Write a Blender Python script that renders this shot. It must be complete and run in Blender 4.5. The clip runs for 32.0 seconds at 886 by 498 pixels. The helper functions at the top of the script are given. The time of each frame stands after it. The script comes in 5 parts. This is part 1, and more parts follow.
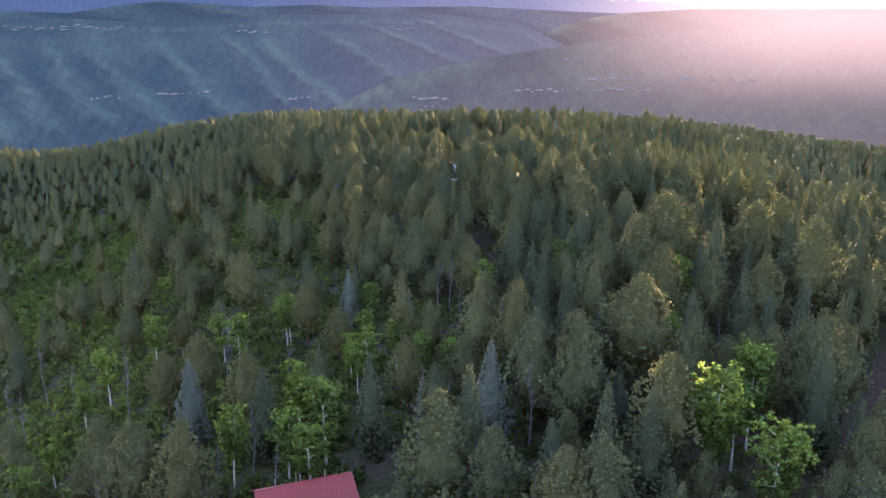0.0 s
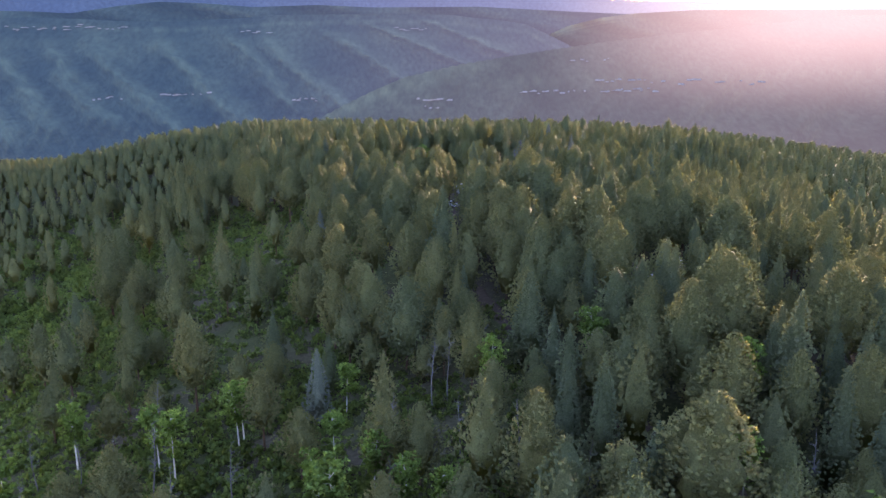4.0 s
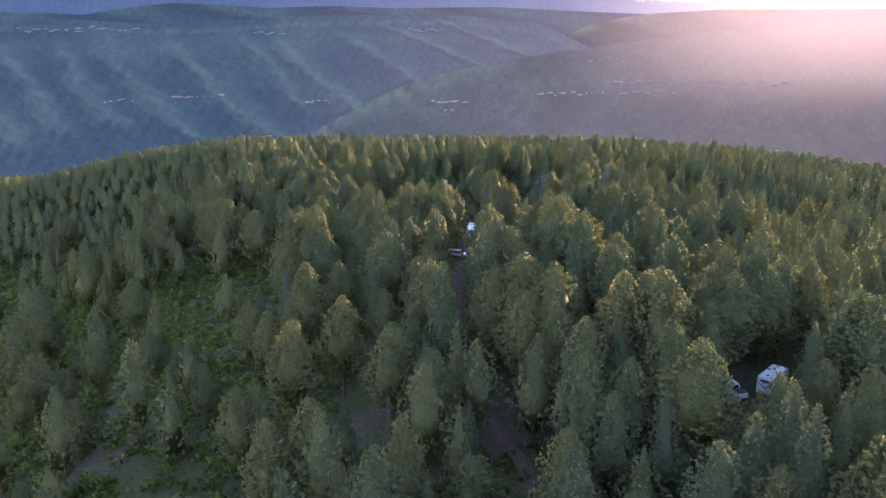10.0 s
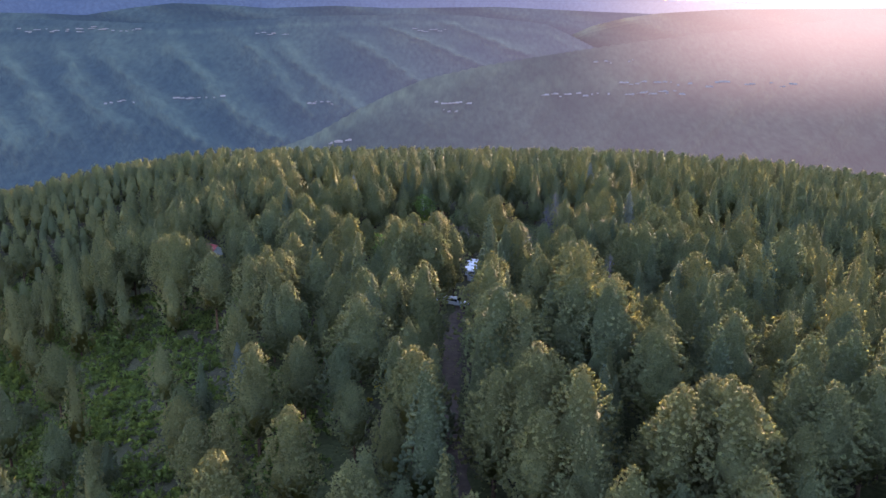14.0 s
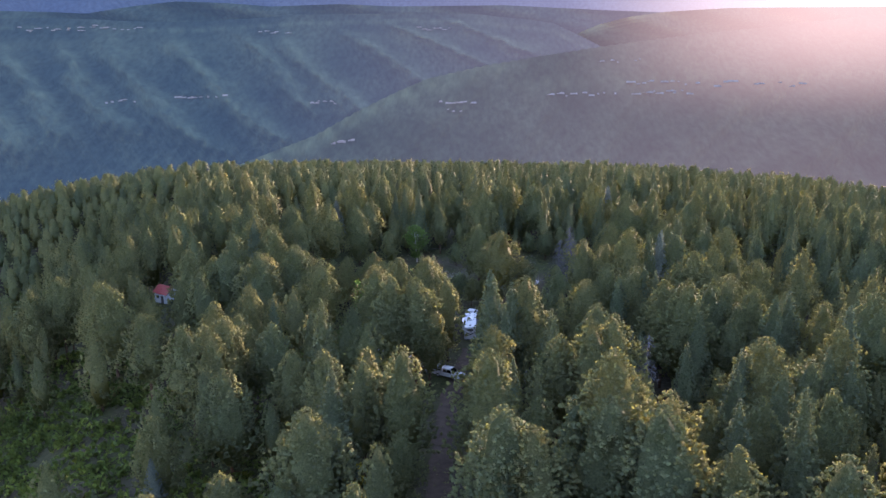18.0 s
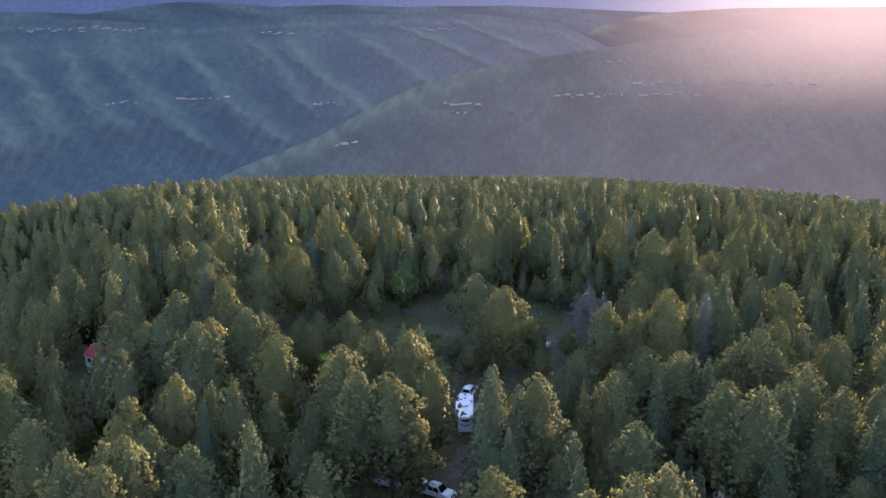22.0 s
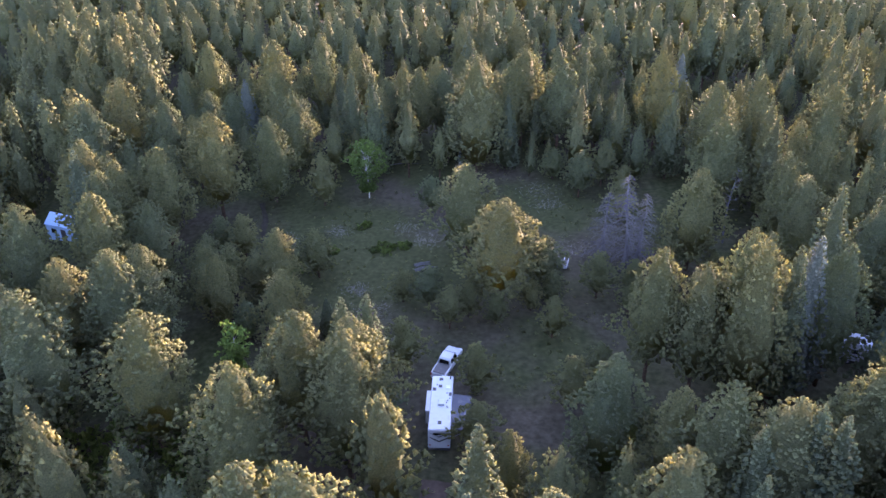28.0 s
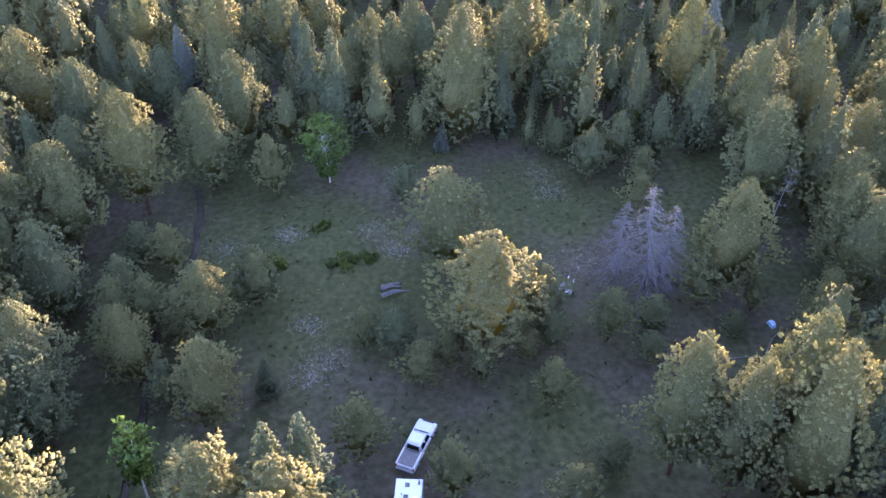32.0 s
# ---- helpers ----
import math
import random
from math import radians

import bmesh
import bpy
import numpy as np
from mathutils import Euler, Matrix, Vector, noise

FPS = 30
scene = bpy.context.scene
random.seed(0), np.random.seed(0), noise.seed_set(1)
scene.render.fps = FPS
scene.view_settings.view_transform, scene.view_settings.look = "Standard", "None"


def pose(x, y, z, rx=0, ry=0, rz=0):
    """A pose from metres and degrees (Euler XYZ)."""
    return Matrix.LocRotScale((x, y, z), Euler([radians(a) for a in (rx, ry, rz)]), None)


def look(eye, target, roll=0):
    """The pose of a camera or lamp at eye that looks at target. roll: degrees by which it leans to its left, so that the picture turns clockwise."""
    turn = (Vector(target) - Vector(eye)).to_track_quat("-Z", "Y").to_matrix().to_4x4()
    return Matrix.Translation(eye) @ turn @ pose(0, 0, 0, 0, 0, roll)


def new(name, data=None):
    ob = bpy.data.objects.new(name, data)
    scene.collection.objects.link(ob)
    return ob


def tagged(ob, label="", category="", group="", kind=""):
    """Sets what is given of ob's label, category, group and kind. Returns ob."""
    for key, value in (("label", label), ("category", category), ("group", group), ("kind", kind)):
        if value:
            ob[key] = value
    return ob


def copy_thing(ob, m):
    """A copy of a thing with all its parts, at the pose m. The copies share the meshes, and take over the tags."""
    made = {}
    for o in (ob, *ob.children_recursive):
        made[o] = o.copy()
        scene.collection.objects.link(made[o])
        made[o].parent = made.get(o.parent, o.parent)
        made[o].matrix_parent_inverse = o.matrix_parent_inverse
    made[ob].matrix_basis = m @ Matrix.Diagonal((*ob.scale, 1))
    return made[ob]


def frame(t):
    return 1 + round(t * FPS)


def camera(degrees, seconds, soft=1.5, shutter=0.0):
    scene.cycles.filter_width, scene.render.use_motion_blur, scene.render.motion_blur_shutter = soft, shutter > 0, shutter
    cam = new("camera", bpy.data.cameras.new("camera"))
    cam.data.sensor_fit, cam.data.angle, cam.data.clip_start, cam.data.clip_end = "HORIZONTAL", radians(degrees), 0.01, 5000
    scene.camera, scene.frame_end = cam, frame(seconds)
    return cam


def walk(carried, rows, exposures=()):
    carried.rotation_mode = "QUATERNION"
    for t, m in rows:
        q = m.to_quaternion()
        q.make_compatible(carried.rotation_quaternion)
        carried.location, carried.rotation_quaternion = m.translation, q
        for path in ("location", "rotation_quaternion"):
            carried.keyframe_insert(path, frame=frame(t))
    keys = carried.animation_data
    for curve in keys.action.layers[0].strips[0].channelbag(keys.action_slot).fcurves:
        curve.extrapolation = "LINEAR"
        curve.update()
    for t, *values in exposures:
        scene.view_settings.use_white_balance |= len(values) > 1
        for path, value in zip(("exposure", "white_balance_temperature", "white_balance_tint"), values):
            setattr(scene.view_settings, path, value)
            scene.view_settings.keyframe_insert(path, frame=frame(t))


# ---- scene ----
cam = camera(53.9, 32.0)
METRES, EYE, TILT, LEAN, TURN = 315.0, 65.0, -16.0, 0.0, 0.0
ROWS = [
    (0.0, 0.0, 0.0, 0.0, -0.0, 0.0, 0.0),
    (0.5, 0.0005, 0.0155, 0.0046, 0.11, -0.01, -0.02),
    (1.0, 0.001, 0.0311, 0.0091, 0.13, -0.01, -0.04),
    (1.5, 0.0016, 0.0465, 0.0136, 0.16, -0.01, -0.07),
    (2.0, 0.0022, 0.0617, 0.0181, 0.19, -0.0, -0.08),
    (2.5, 0.0028, 0.0772, 0.0228, 0.22, 0.03, -0.1),
    (3.0, 0.0035, 0.0927, 0.0272, 0.27, 0.02, -0.13),
    (3.5, 0.0041, 0.1082, 0.0317, 0.31, 0.01, -0.14),
    (5.5, 0.0065, 0.1703, 0.0492, 0.44, 0.04, -0.13),
    (6.0, 0.0072, 0.1856, 0.0536, 0.52, 0.07, -0.11),
    (6.5, 0.0078, 0.2008, 0.058, 0.67, 0.09, -0.13),
    (7.0, 0.0085, 0.2158, 0.0625, 0.76, 0.1, -0.13),
    (7.5, 0.0092, 0.2311, 0.067, 1.11, 0.09, -0.2),
    (8.0, 0.0097, 0.2465, 0.0712, 1.25, 0.09, -0.24),
    (8.5, 0.0102, 0.2624, 0.0755, 1.29, 0.08, -0.24),
    (9.0, 0.0106, 0.2777, 0.0802, 1.31, 0.03, -0.23),
    (9.5, 0.0112, 0.293, 0.0848, 1.34, 0.02, -0.26),
    (10.0, 0.0117, 0.3084, 0.089, 1.35, 0.03, -0.27),
    (10.5, 0.0122, 0.3237, 0.0936, 1.38, 0.02, -0.27),
    (11.0, 0.0128, 0.3392, 0.098, 1.41, 0.01, -0.28),
    (11.5, 0.0135, 0.3546, 0.1023, 1.45, 0.01, -0.28),
    (12.0, 0.0139, 0.3688, 0.1065, 1.49, 0.0, -0.28),
    (12.5, 0.0144, 0.3844, 0.1108, 1.51, 0.02, -0.29),
    (13.0, 0.015, 0.3997, 0.1152, 1.54, 0.03, -0.33),
    (13.5, 0.0155, 0.4154, 0.1195, 1.59, 0.04, -0.31),
    (14.0, 0.0162, 0.4309, 0.1241, 1.64, 0.02, -0.3),
    (14.5, 0.0166, 0.4461, 0.1287, 1.65, -0.0, -0.31),
    (16.5, 0.0193, 0.5086, 0.1465, 1.84, -0.06, -0.35),
    (17.0, 0.0198, 0.524, 0.151, 1.87, -0.08, -0.37),
    (17.5, 0.0205, 0.5393, 0.1555, 1.92, -0.09, -0.39),
    (18.0, 0.021, 0.5548, 0.1599, 1.96, -0.09, -0.38),
    (18.5, 0.0215, 0.5702, 0.1644, 1.99, -0.1, -0.42),
    (19.0, 0.0222, 0.5857, 0.1688, 2.04, -0.08, -0.42),
    (19.5, 0.0228, 0.6011, 0.1733, 2.08, -0.08, -0.43),
    (20.0, 0.0234, 0.6164, 0.1774, 2.12, -0.04, -0.47),
    (20.5, 0.0239, 0.6319, 0.1819, 2.17, -0.05, -0.43),
    (21.0, 0.0244, 0.6472, 0.1864, 2.21, -0.06, -0.45),
    (21.5, 0.0249, 0.6627, 0.1912, 2.25, -0.08, -0.42),
    (22.0, 0.0254, 0.6783, 0.1956, 2.28, -0.08, -0.43),
    (22.5, 0.026, 0.694, 0.1998, 2.33, -0.06, -0.49),
    (23.0, 0.0264, 0.7094, 0.2044, 2.36, -0.05, -0.5),
    (23.5, 0.0274, 0.7249, 0.2091, 2.43, -0.07, -0.46),
    (24.0, 0.0279, 0.7404, 0.2136, 2.45, -0.06, -0.52),
    (24.5, 0.0285, 0.7556, 0.2181, 2.48, -0.06, -0.57),
    (25.0, 0.0291, 0.7709, 0.2222, 2.52, -0.05, -0.6),
    (25.5, 0.0295, 0.7861, 0.2265, 2.56, -0.25, -0.56),
    (26.0, 0.0299, 0.8011, 0.2303, 2.58, -3.48, -0.67),
    (26.5, 0.0306, 0.8158, 0.2346, 2.61, -8.02, -0.71),
    (28.5, 0.0327, 0.8772, 0.2525, 2.7, -16.12, -0.67),
    (29.0, 0.0333, 0.8926, 0.2567, 2.73, -16.03, -0.66),
    (29.5, 0.0338, 0.9077, 0.2609, 2.75, -18.29, -0.66),
    (30.0, 0.0343, 0.922, 0.2654, 2.74, -20.44, -0.69),
    (30.5, 0.0348, 0.9345, 0.2687, 2.7, -22.85, -0.73),
    (31.0, 0.0353, 0.9451, 0.2719, 2.66, -23.91, -0.77),
    (31.5, 0.0358, 0.9537, 0.2745, 2.62, -23.92, -0.78),
    (32.0, 0.0357, 0.9603, 0.2764, 2.49, -23.87, -0.82),
]
walk(cam, [(t, pose(0, 0, EYE, TILT, LEAN, TURN) @ pose(METRES * x, METRES * y, METRES * z, 90 + pitch, roll, yaw)) for t, x, y, z, yaw, pitch, roll in ROWS], exposures=[(0.0, 4.7, 6780, 42), (13.0, 4.65, 6780, 40), (25.0, 4.5, 6780, 38), (28.5, 5.3, 6500, 54), (32.0, 5.6, 6400, 54)])

# ---- light: a low evening sun ahead and to the right, clear hazy sky ----
SUN_SIDE, SUN_UP = 21.0, 2.3  # degrees to the right of the flight, degrees above the horizon
world = bpy.data.worlds.new("evening_sky")
scene.world = world
world.use_nodes = True
wn = world.node_tree.nodes
sky = wn.new("ShaderNodeTexSky")
sky.sky_type, sky.sun_disc = "NISHITA", False
sky.sun_elevation, sky.sun_rotation = radians(SUN_UP), radians(SUN_SIDE)
sky.dust_density, sky.air_density, sky.ozone_density, sky.altitude = 2.0, 1.0, 1.5, 2300
wn["Background"].inputs["Strength"].default_value = 0.13
world.node_tree.links.new(sky.outputs["Color"], wn["Background"].inputs["Color"])
sun = new("sun", bpy.data.lights.new("sun", "SUN"))
sun.data.energy, sun.data.angle, sun.data.color = 2.0, radians(0.5), (1.0, 0.81, 0.55)
sun_dir = Vector((math.sin(radians(SUN_SIDE)) * math.cos(radians(SUN_UP)), math.cos(radians(SUN_SIDE)) * math.cos(radians(SUN_UP)), math.sin(radians(SUN_UP))))
sun.matrix_world = look((0, 300, 300), Vector((0, 300, 300)) - sun_dir)


# ---- materials ----
def material(name, rough=0.8, metal=0.0):
    m = bpy.data.materials.new(name)
    m.use_nodes = True
    b = m.node_tree.nodes["Principled BSDF"]
    b.inputs["Roughness"].default_value, b.inputs["Metallic"].default_value = rough, metal
    return m, m.node_tree.nodes, m.node_tree.links, b


def noise_node(n, l, scale, detail=4.0, coord="Object"):
    tc, nz = n.new("ShaderNodeTexCoord"), n.new("ShaderNodeTexNoise")
    nz.inputs["Scale"].default_value, nz.inputs["Detail"].default_value = scale, detail
    l.new(tc.outputs[coord], nz.inputs["Vector"])
    return nz.outputs["Fac"]


def ramp_node(n, l, fac, stops):
    r = n.new("ShaderNodeValToRGB")
    e = r.color_ramp.elements
    while len(e) < len(stops):
        e.new(0.5)
    for el, (p, c) in zip(e, stops):
        el.position, el.color = p, (*c, 1)
    l.new(fac, r.inputs["Fac"])
    return r.outputs["Color"]


def mix_color(n, l, fac, a, b, how="MIX"):
    m = n.new("ShaderNodeMix")
    m.data_type, m.blend_type = "RGBA", how
    for sock, v in ((m.inputs[0], fac), (m.inputs[6], a), (m.inputs[7], b)):
        if hasattr(v, "links"):
            l.new(v, sock)
        else:
            sock.default_value = v if isinstance(v, float) else (*v, 1)
    return m.outputs[2]


def bump_node(n, l, b, height, strength, dist):
    bp = n.new("ShaderNodeBump")
    bp.inputs["Strength"].default_value, bp.inputs["Distance"].default_value = strength, dist
    l.new(height, bp.inputs["Height"])
    l.new(bp.outputs["Normal"], b.inputs["Normal"])


def speckled(name, a, b2, scale, rough=0.8, bump=0.3, dist=0.05, metal=0.0, coord="Object"):
    m, n, l, b = material(name, rough, metal)
    b.inputs["Specular IOR Level"].default_value = 0.5 * (1 - rough) + 0.05
    f = noise_node(n, l, scale, 6, coord)
    l.new(ramp_node(n, l, f, [(0.3, a), (0.7, b2)]), b.inputs["Base Color"])
    if bump:
        bump_node(n, l, b, f, bump, dist)
    return m


def foliage(name, tones, glow, through_share):
    """Needles or leaves: three tones by tree and by tuft, some light coming through them."""
    m, n, l, b = material(name, 0.75)
    info, geo, att = n.new("ShaderNodeObjectInfo"), n.new("ShaderNodeNewGeometry"), n.new("ShaderNodeAttribute")
    att.attribute_name = "tone"
    s1, s2 = n.new("ShaderNodeMath"), n.new("ShaderNodeMath")
    s1.operation, s2.operation = "ADD", "FRACT"
    l.new(info.outputs["Random"], s1.inputs[0])
    l.new(att.outputs["Fac"], s1.inputs[1])
    l.new(s1.outputs[0], s2.inputs[0])
    tree_tone = ramp_node(n, l, s2.outputs[0], [(0.0, tones[0]), (0.5, tones[1]), (1.0, tones[2])])
    tuft = ramp_node(n, l, geo.outputs["Random Per Island"], [(0.0, (1.0, 1.01, 1.04)), (1.0, (1.42, 1.39, 1.32))])
    col = mix_color(n, l, 1.0, tree_tone, tuft, "MULTIPLY")
    needles = noise_node(n, l, 5.5, 8)
    col = mix_color(n, l, 1.0, col, ramp_node(n, l, needles, [(0.3, (0.70, 0.70, 0.70)), (0.72, (1.32, 1.32, 1.28))]), "MULTIPLY")
    bump_node(n, l, b, needles, 0.6, 0.2)
    l.new(col, b.inputs["Base Color"])
    b.inputs["Specular IOR Level"].default_value = 0.02
    tr, mx = n.new("ShaderNodeBsdfTranslucent"), n.new("ShaderNodeMixShader")
    l.new(mix_color(n, l, 1.0, col, glow, "MULTIPLY"), tr.inputs["Color"])
    mx.inputs[0].default_value = through_share
    l.new(b.outputs[0], mx.inputs[1])
    l.new(tr.outputs[0], mx.inputs[2])
    l.new(mx.outputs[0], n["Material Output"].inputs["Surface"])
    return m


PINE = foliage("pine_needles", [(0.088, 0.104, 0.058), (0.108, 0.114, 0.058), (0.078, 0.098, 0.060)], (1.8, 1.66, 0.9), 0.5)
FIR = foliage("fir_needles", [(0.074, 0.097, 0.064), (0.088, 0.105, 0.064), (0.076, 0.101, 0.074)], (1.7, 1.62, 1.0), 0.5)
SPRUCE = foliage("blue_spruce_needles", [(0.105, 0.128, 0.110), (0.115, 0.134, 0.112), (0.102, 0.124, 0.106)], (1.4, 1.4, 1.2), 0.4)
ASPEN = foliage("aspen_leaves", [(0.105, 0.18, 0.06), (0.125, 0.205, 0.065), (0.095, 0.165, 0.062)], (1.7, 1.6, 0.9), 0.5)
SHRUB = foliage("oak_scrub_leaves", [(0.078, 0.120, 0.040), (0.105, 0.145, 0.045), (0.070, 0.105, 0.042)], (1.5, 1.5, 1.0), 0.45)
GRASSBLADE = foliage("grass_blades", [(0.115, 0.12, 0.06), (0.15, 0.145, 0.085), (0.10, 0.115, 0.055)], (1.5, 1.5, 1.1), 0.45)
# golden tones paint low sunlight on grass into the leaf colour
SUNPATCH = foliage("sun_patch_yellow_scrub", [(0.30, 0.24, 0.03), (0.34, 0.28, 0.04), (0.24, 0.22, 0.04)], (1.6, 1.4, 0.7), 0.35)
BARK = speckled("pine_bark", (0.035, 0.024, 0.018), (0.11, 0.065, 0.04), 3.0, 0.9, 0.6, 0.04)
PALEBARK = speckled("aspen_bark", (0.30, 0.29, 0.25), (0.52, 0.50, 0.44), 2.0, 0.8, 0.2, 0.01)
DEADWOOD = speckled("weathered_dead_wood", (0.075, 0.072, 0.073), (0.14, 0.134, 0.135), 4.0, 0.85, 0.3, 0.01)


# ---- helpers for building ----
rng = np.random.default_rng(7)


def solid(name, v, f, mat, parent=None, label="", tone=None, smooth=False, normals=None):
    """One mesh object from vertex and face arrays."""
    me = bpy.data.meshes.new(name)
    v, f = np.asarray(v, np.float32), np.asarray(f, np.int32)
    k = f.shape[1]
    me.vertices.add(len(v))
    me.vertices.foreach_set("co", v.ravel())
    me.loops.add(f.size)
    me.loops.foreach_set("vertex_index", f.ravel())
    me.polygons.add(len(f))
    me.polygons.foreach_set("loop_start", np.arange(0, f.size, k, dtype=np.int32))
    me.polygons.foreach_set("use_smooth", np.full(len(f), smooth))
    me.update(calc_edges=True)
    if tone is not None:
        a = me.attributes.new("tone", "FLOAT", "FACE")
        a.data.foreach_set("value", np.asarray(tone, np.float32))
    if normals is not None:
        me.normals_split_custom_set_from_vertices(np.asarray(normals, np.float32))
    me.materials.append(mat)
    ob = new(name, me)
    ob.parent = parent
    if label:
        tagged(ob, label)
    return ob


def part(name, bm, mat, parent, label=""):
    """One mesh object from a bmesh, under its thing."""
    me = bpy.data.meshes.new(name)
    bm.to_mesh(me)
    bm.free()
    me.materials.append(mat)
    ob = new(name, me)
    ob.parent = parent
    if label:
        tagged(ob, label)
    return ob


def hump(v, c, w):
    return np.exp(-(((v - c) / w) ** 2))


def ease(v, a, b):
    s = np.clip((v - a) / (b - a), 0, 1)
    return s * s * (3 - 2 * s)


def ground_height(x, y):
    """The ridge: a broad wooded spine that falls away to the west and beyond its rim."""
    x, y = np.asarray(x, float), np.asarray(y, float)
    spine = 1.0 + 1.5 * hump(y, 205, 70) - 5.5 * ease(y, 250, 370) - 3.0 * ease(y, 400, 480) - 3.9 * np.logaddexp(0, (y - 521) / 20)
    east, west = np.clip(x, 0, None), np.clip(-x, 0, None)
    rise = 3.6 * hump(y, 215, 95) * np.tanh(east / 35) - (0.072 + 0.13 * (1 - ease(y, 230, 480))) * np.clip(east - 72, 0, None)
    drop = (5 + 14 * (1 - ease(y, 150, 390)) - 5 * ease(y, 400, 500)) * np.where(west < 80, (west / 80) ** 1.35, 1 + (west - 80) / (95 - 60 * ease(y, 230, 430)))
    ravine = 0.30 * np.clip(west - 78, 0, 58) * (1 - ease(y, 440, 540)) + 9 * hump(west, 92, 26) * hump(y, 285, 38)
    out = ((np.abs(x - 57) / 400) ** 5 + (np.abs(y - 430) / 480) ** 5) ** 0.2 - 1
    return np.maximum(spine + rise - drop - ravine - 13 * ease(west, 140, 260) * hump(y, 460, 110) - (17 + 0.05 * np.clip(y - 520, 0, None)) * ease(west, 90, 260) * ease(y, 410, 520) - 0.06 * np.clip(east - 150, 0, None) - np.clip(out, 0, None) * 180, -900)


def gz(x, y):
    return float(ground_height(x, y))


def tube(points, radii, sides=6):
    """A tapered tube through points: vertices and quads."""
    p, r = np.asarray(points, float), np.asarray(radii, float)
    d = np.gradient(p, axis=0)
    d /= np.linalg.norm(d, axis=1)[:, None] + 1e-9
    a = np.cross(d, np.where(np.abs(d[:, 2:3]) > 0.9, [[1.0, 0, 0]], [[0, 0, 1.0]]))
    a /= np.linalg.norm(a, axis=1)[:, None] + 1e-9
    b = np.cross(d, a)
    ang = np.linspace(0, 2 * np.pi, sides, endpoint=False)
    v = p[:, None] + r[:, None, None] * (np.cos(ang)[None, :, None] * a[:, None] + np.sin(ang)[None, :, None] * b[:, None])
    i = np.arange(len(p) - 1)[:, None] * sides + np.arange(sides)[None]
    j = np.arange(len(p) - 1)[:, None] * sides + (np.arange(sides)[None] + 1) % sides
    f = np.stack([i, j, j + sides, i + sides], -1).reshape(-1, 4)
    return v.reshape(-1, 3), f


def joined(pieces):
    vs, fs, n = [], [], 0
    for v, f in pieces:
        vs.append(v)
        fs.append(np.asarray(f) + n)
        n += len(v)
    return np.concatenate(vs), np.concatenate(fs)


def tufts(at, way, size, count, slim, r, heart):
    """Sprays of needles: at every point, count fan-shaped blades that spread round way. Gives vertices, faces and soft normals."""
    n = len(at)
    d = way[:, None] * 0.65 + r.normal(size=(n, count, 3)) * 0.6
    d /= np.linalg.norm(d, axis=2)[..., None]
    s = np.cross(d, r.normal(size=(n, count, 3)))
    s /= np.linalg.norm(s, axis=2)[..., None] + 1e-9
    ln = size[:, None, None] * r.uniform(0.7, 1.25, (n, count, 1))
    c = at[:, None] - d * ln * 0.12
    w = s * ln * slim
    v = np.stack([c, c + d * ln * 1.05 + w, c + d * ln * 1.05 - w], 2)
    out = at - heart
    out /= np.linalg.norm(out, axis=1)[:, None] + 1e-6
    nm = out[:, None, None] * 0.75 + d[:, :, None] * 0.55 + r.normal(size=(n, count, 1, 3)) * 0.16
    nm = np.repeat(nm / (np.linalg.norm(nm, axis=3)[..., None] + 1e-6), 3, axis=2)
    v = v.reshape(-1, 3)
    return v, np.arange(len(v)).reshape(-1, 3), nm.reshape(-1, 3)


ICO = bmesh.new()
bmesh.ops.create_icosphere(ICO, subdivisions=1, radius=1.0)
BALL_V, BALL_F = np.array([v.co[:] for v in ICO.verts]), np.array([[v.index for v in f.verts] for f in ICO.faces])
ICO.free()
OCTA_V = np.array([(1, 0, 0), (-1, 0, 0), (0, 1, 0), (0, -1, 0), (0, 0, 1), (0, 0, -1)], float)
OCTA_F = np.array([(0, 2, 4), (2, 1, 4), (1, 3, 4), (3, 0, 4), (2, 0, 5), (1, 2, 5), (3, 1, 5), (0, 3, 5)])


TETRA_V = np.array([(0.9, 0.1, -0.45), (-0.5, 0.8, -0.4), (-0.45, -0.8, -0.4), (0.05, 0.0, 1.0)])
TETRA_F = np.array([(0, 1, 3), (1, 2, 3), (2, 0, 3), (0, 2, 1)])


def clumps(at, size, squash, r, heart, ball=(BALL_V, BALL_F)):
    """Lumpy masses of needles: uneven little balls with soft normals."""
    bv, bf = ball
    n, k = len(at), len(bv)
    swell = r.uniform(0.62, 1.38, (n, k, 1))
    v = at[:, None] + bv[None] * swell * size[:, None, None] * np.array([1, 1, squash])
    f = bf[None] + (np.arange(n) * k)[:, None, None]
    out = at - heart
    out /= np.linalg.norm(out, axis=1)[:, None] + 1e-6
    nm = bv[None] * 0.7 + out[:, None] * 0.6
    nm /= np.linalg.norm(nm, axis=2)[..., None] + 1e-6
    return v.reshape(-1, 3), f.reshape(-1, 3), nm.reshape(-1, 3)


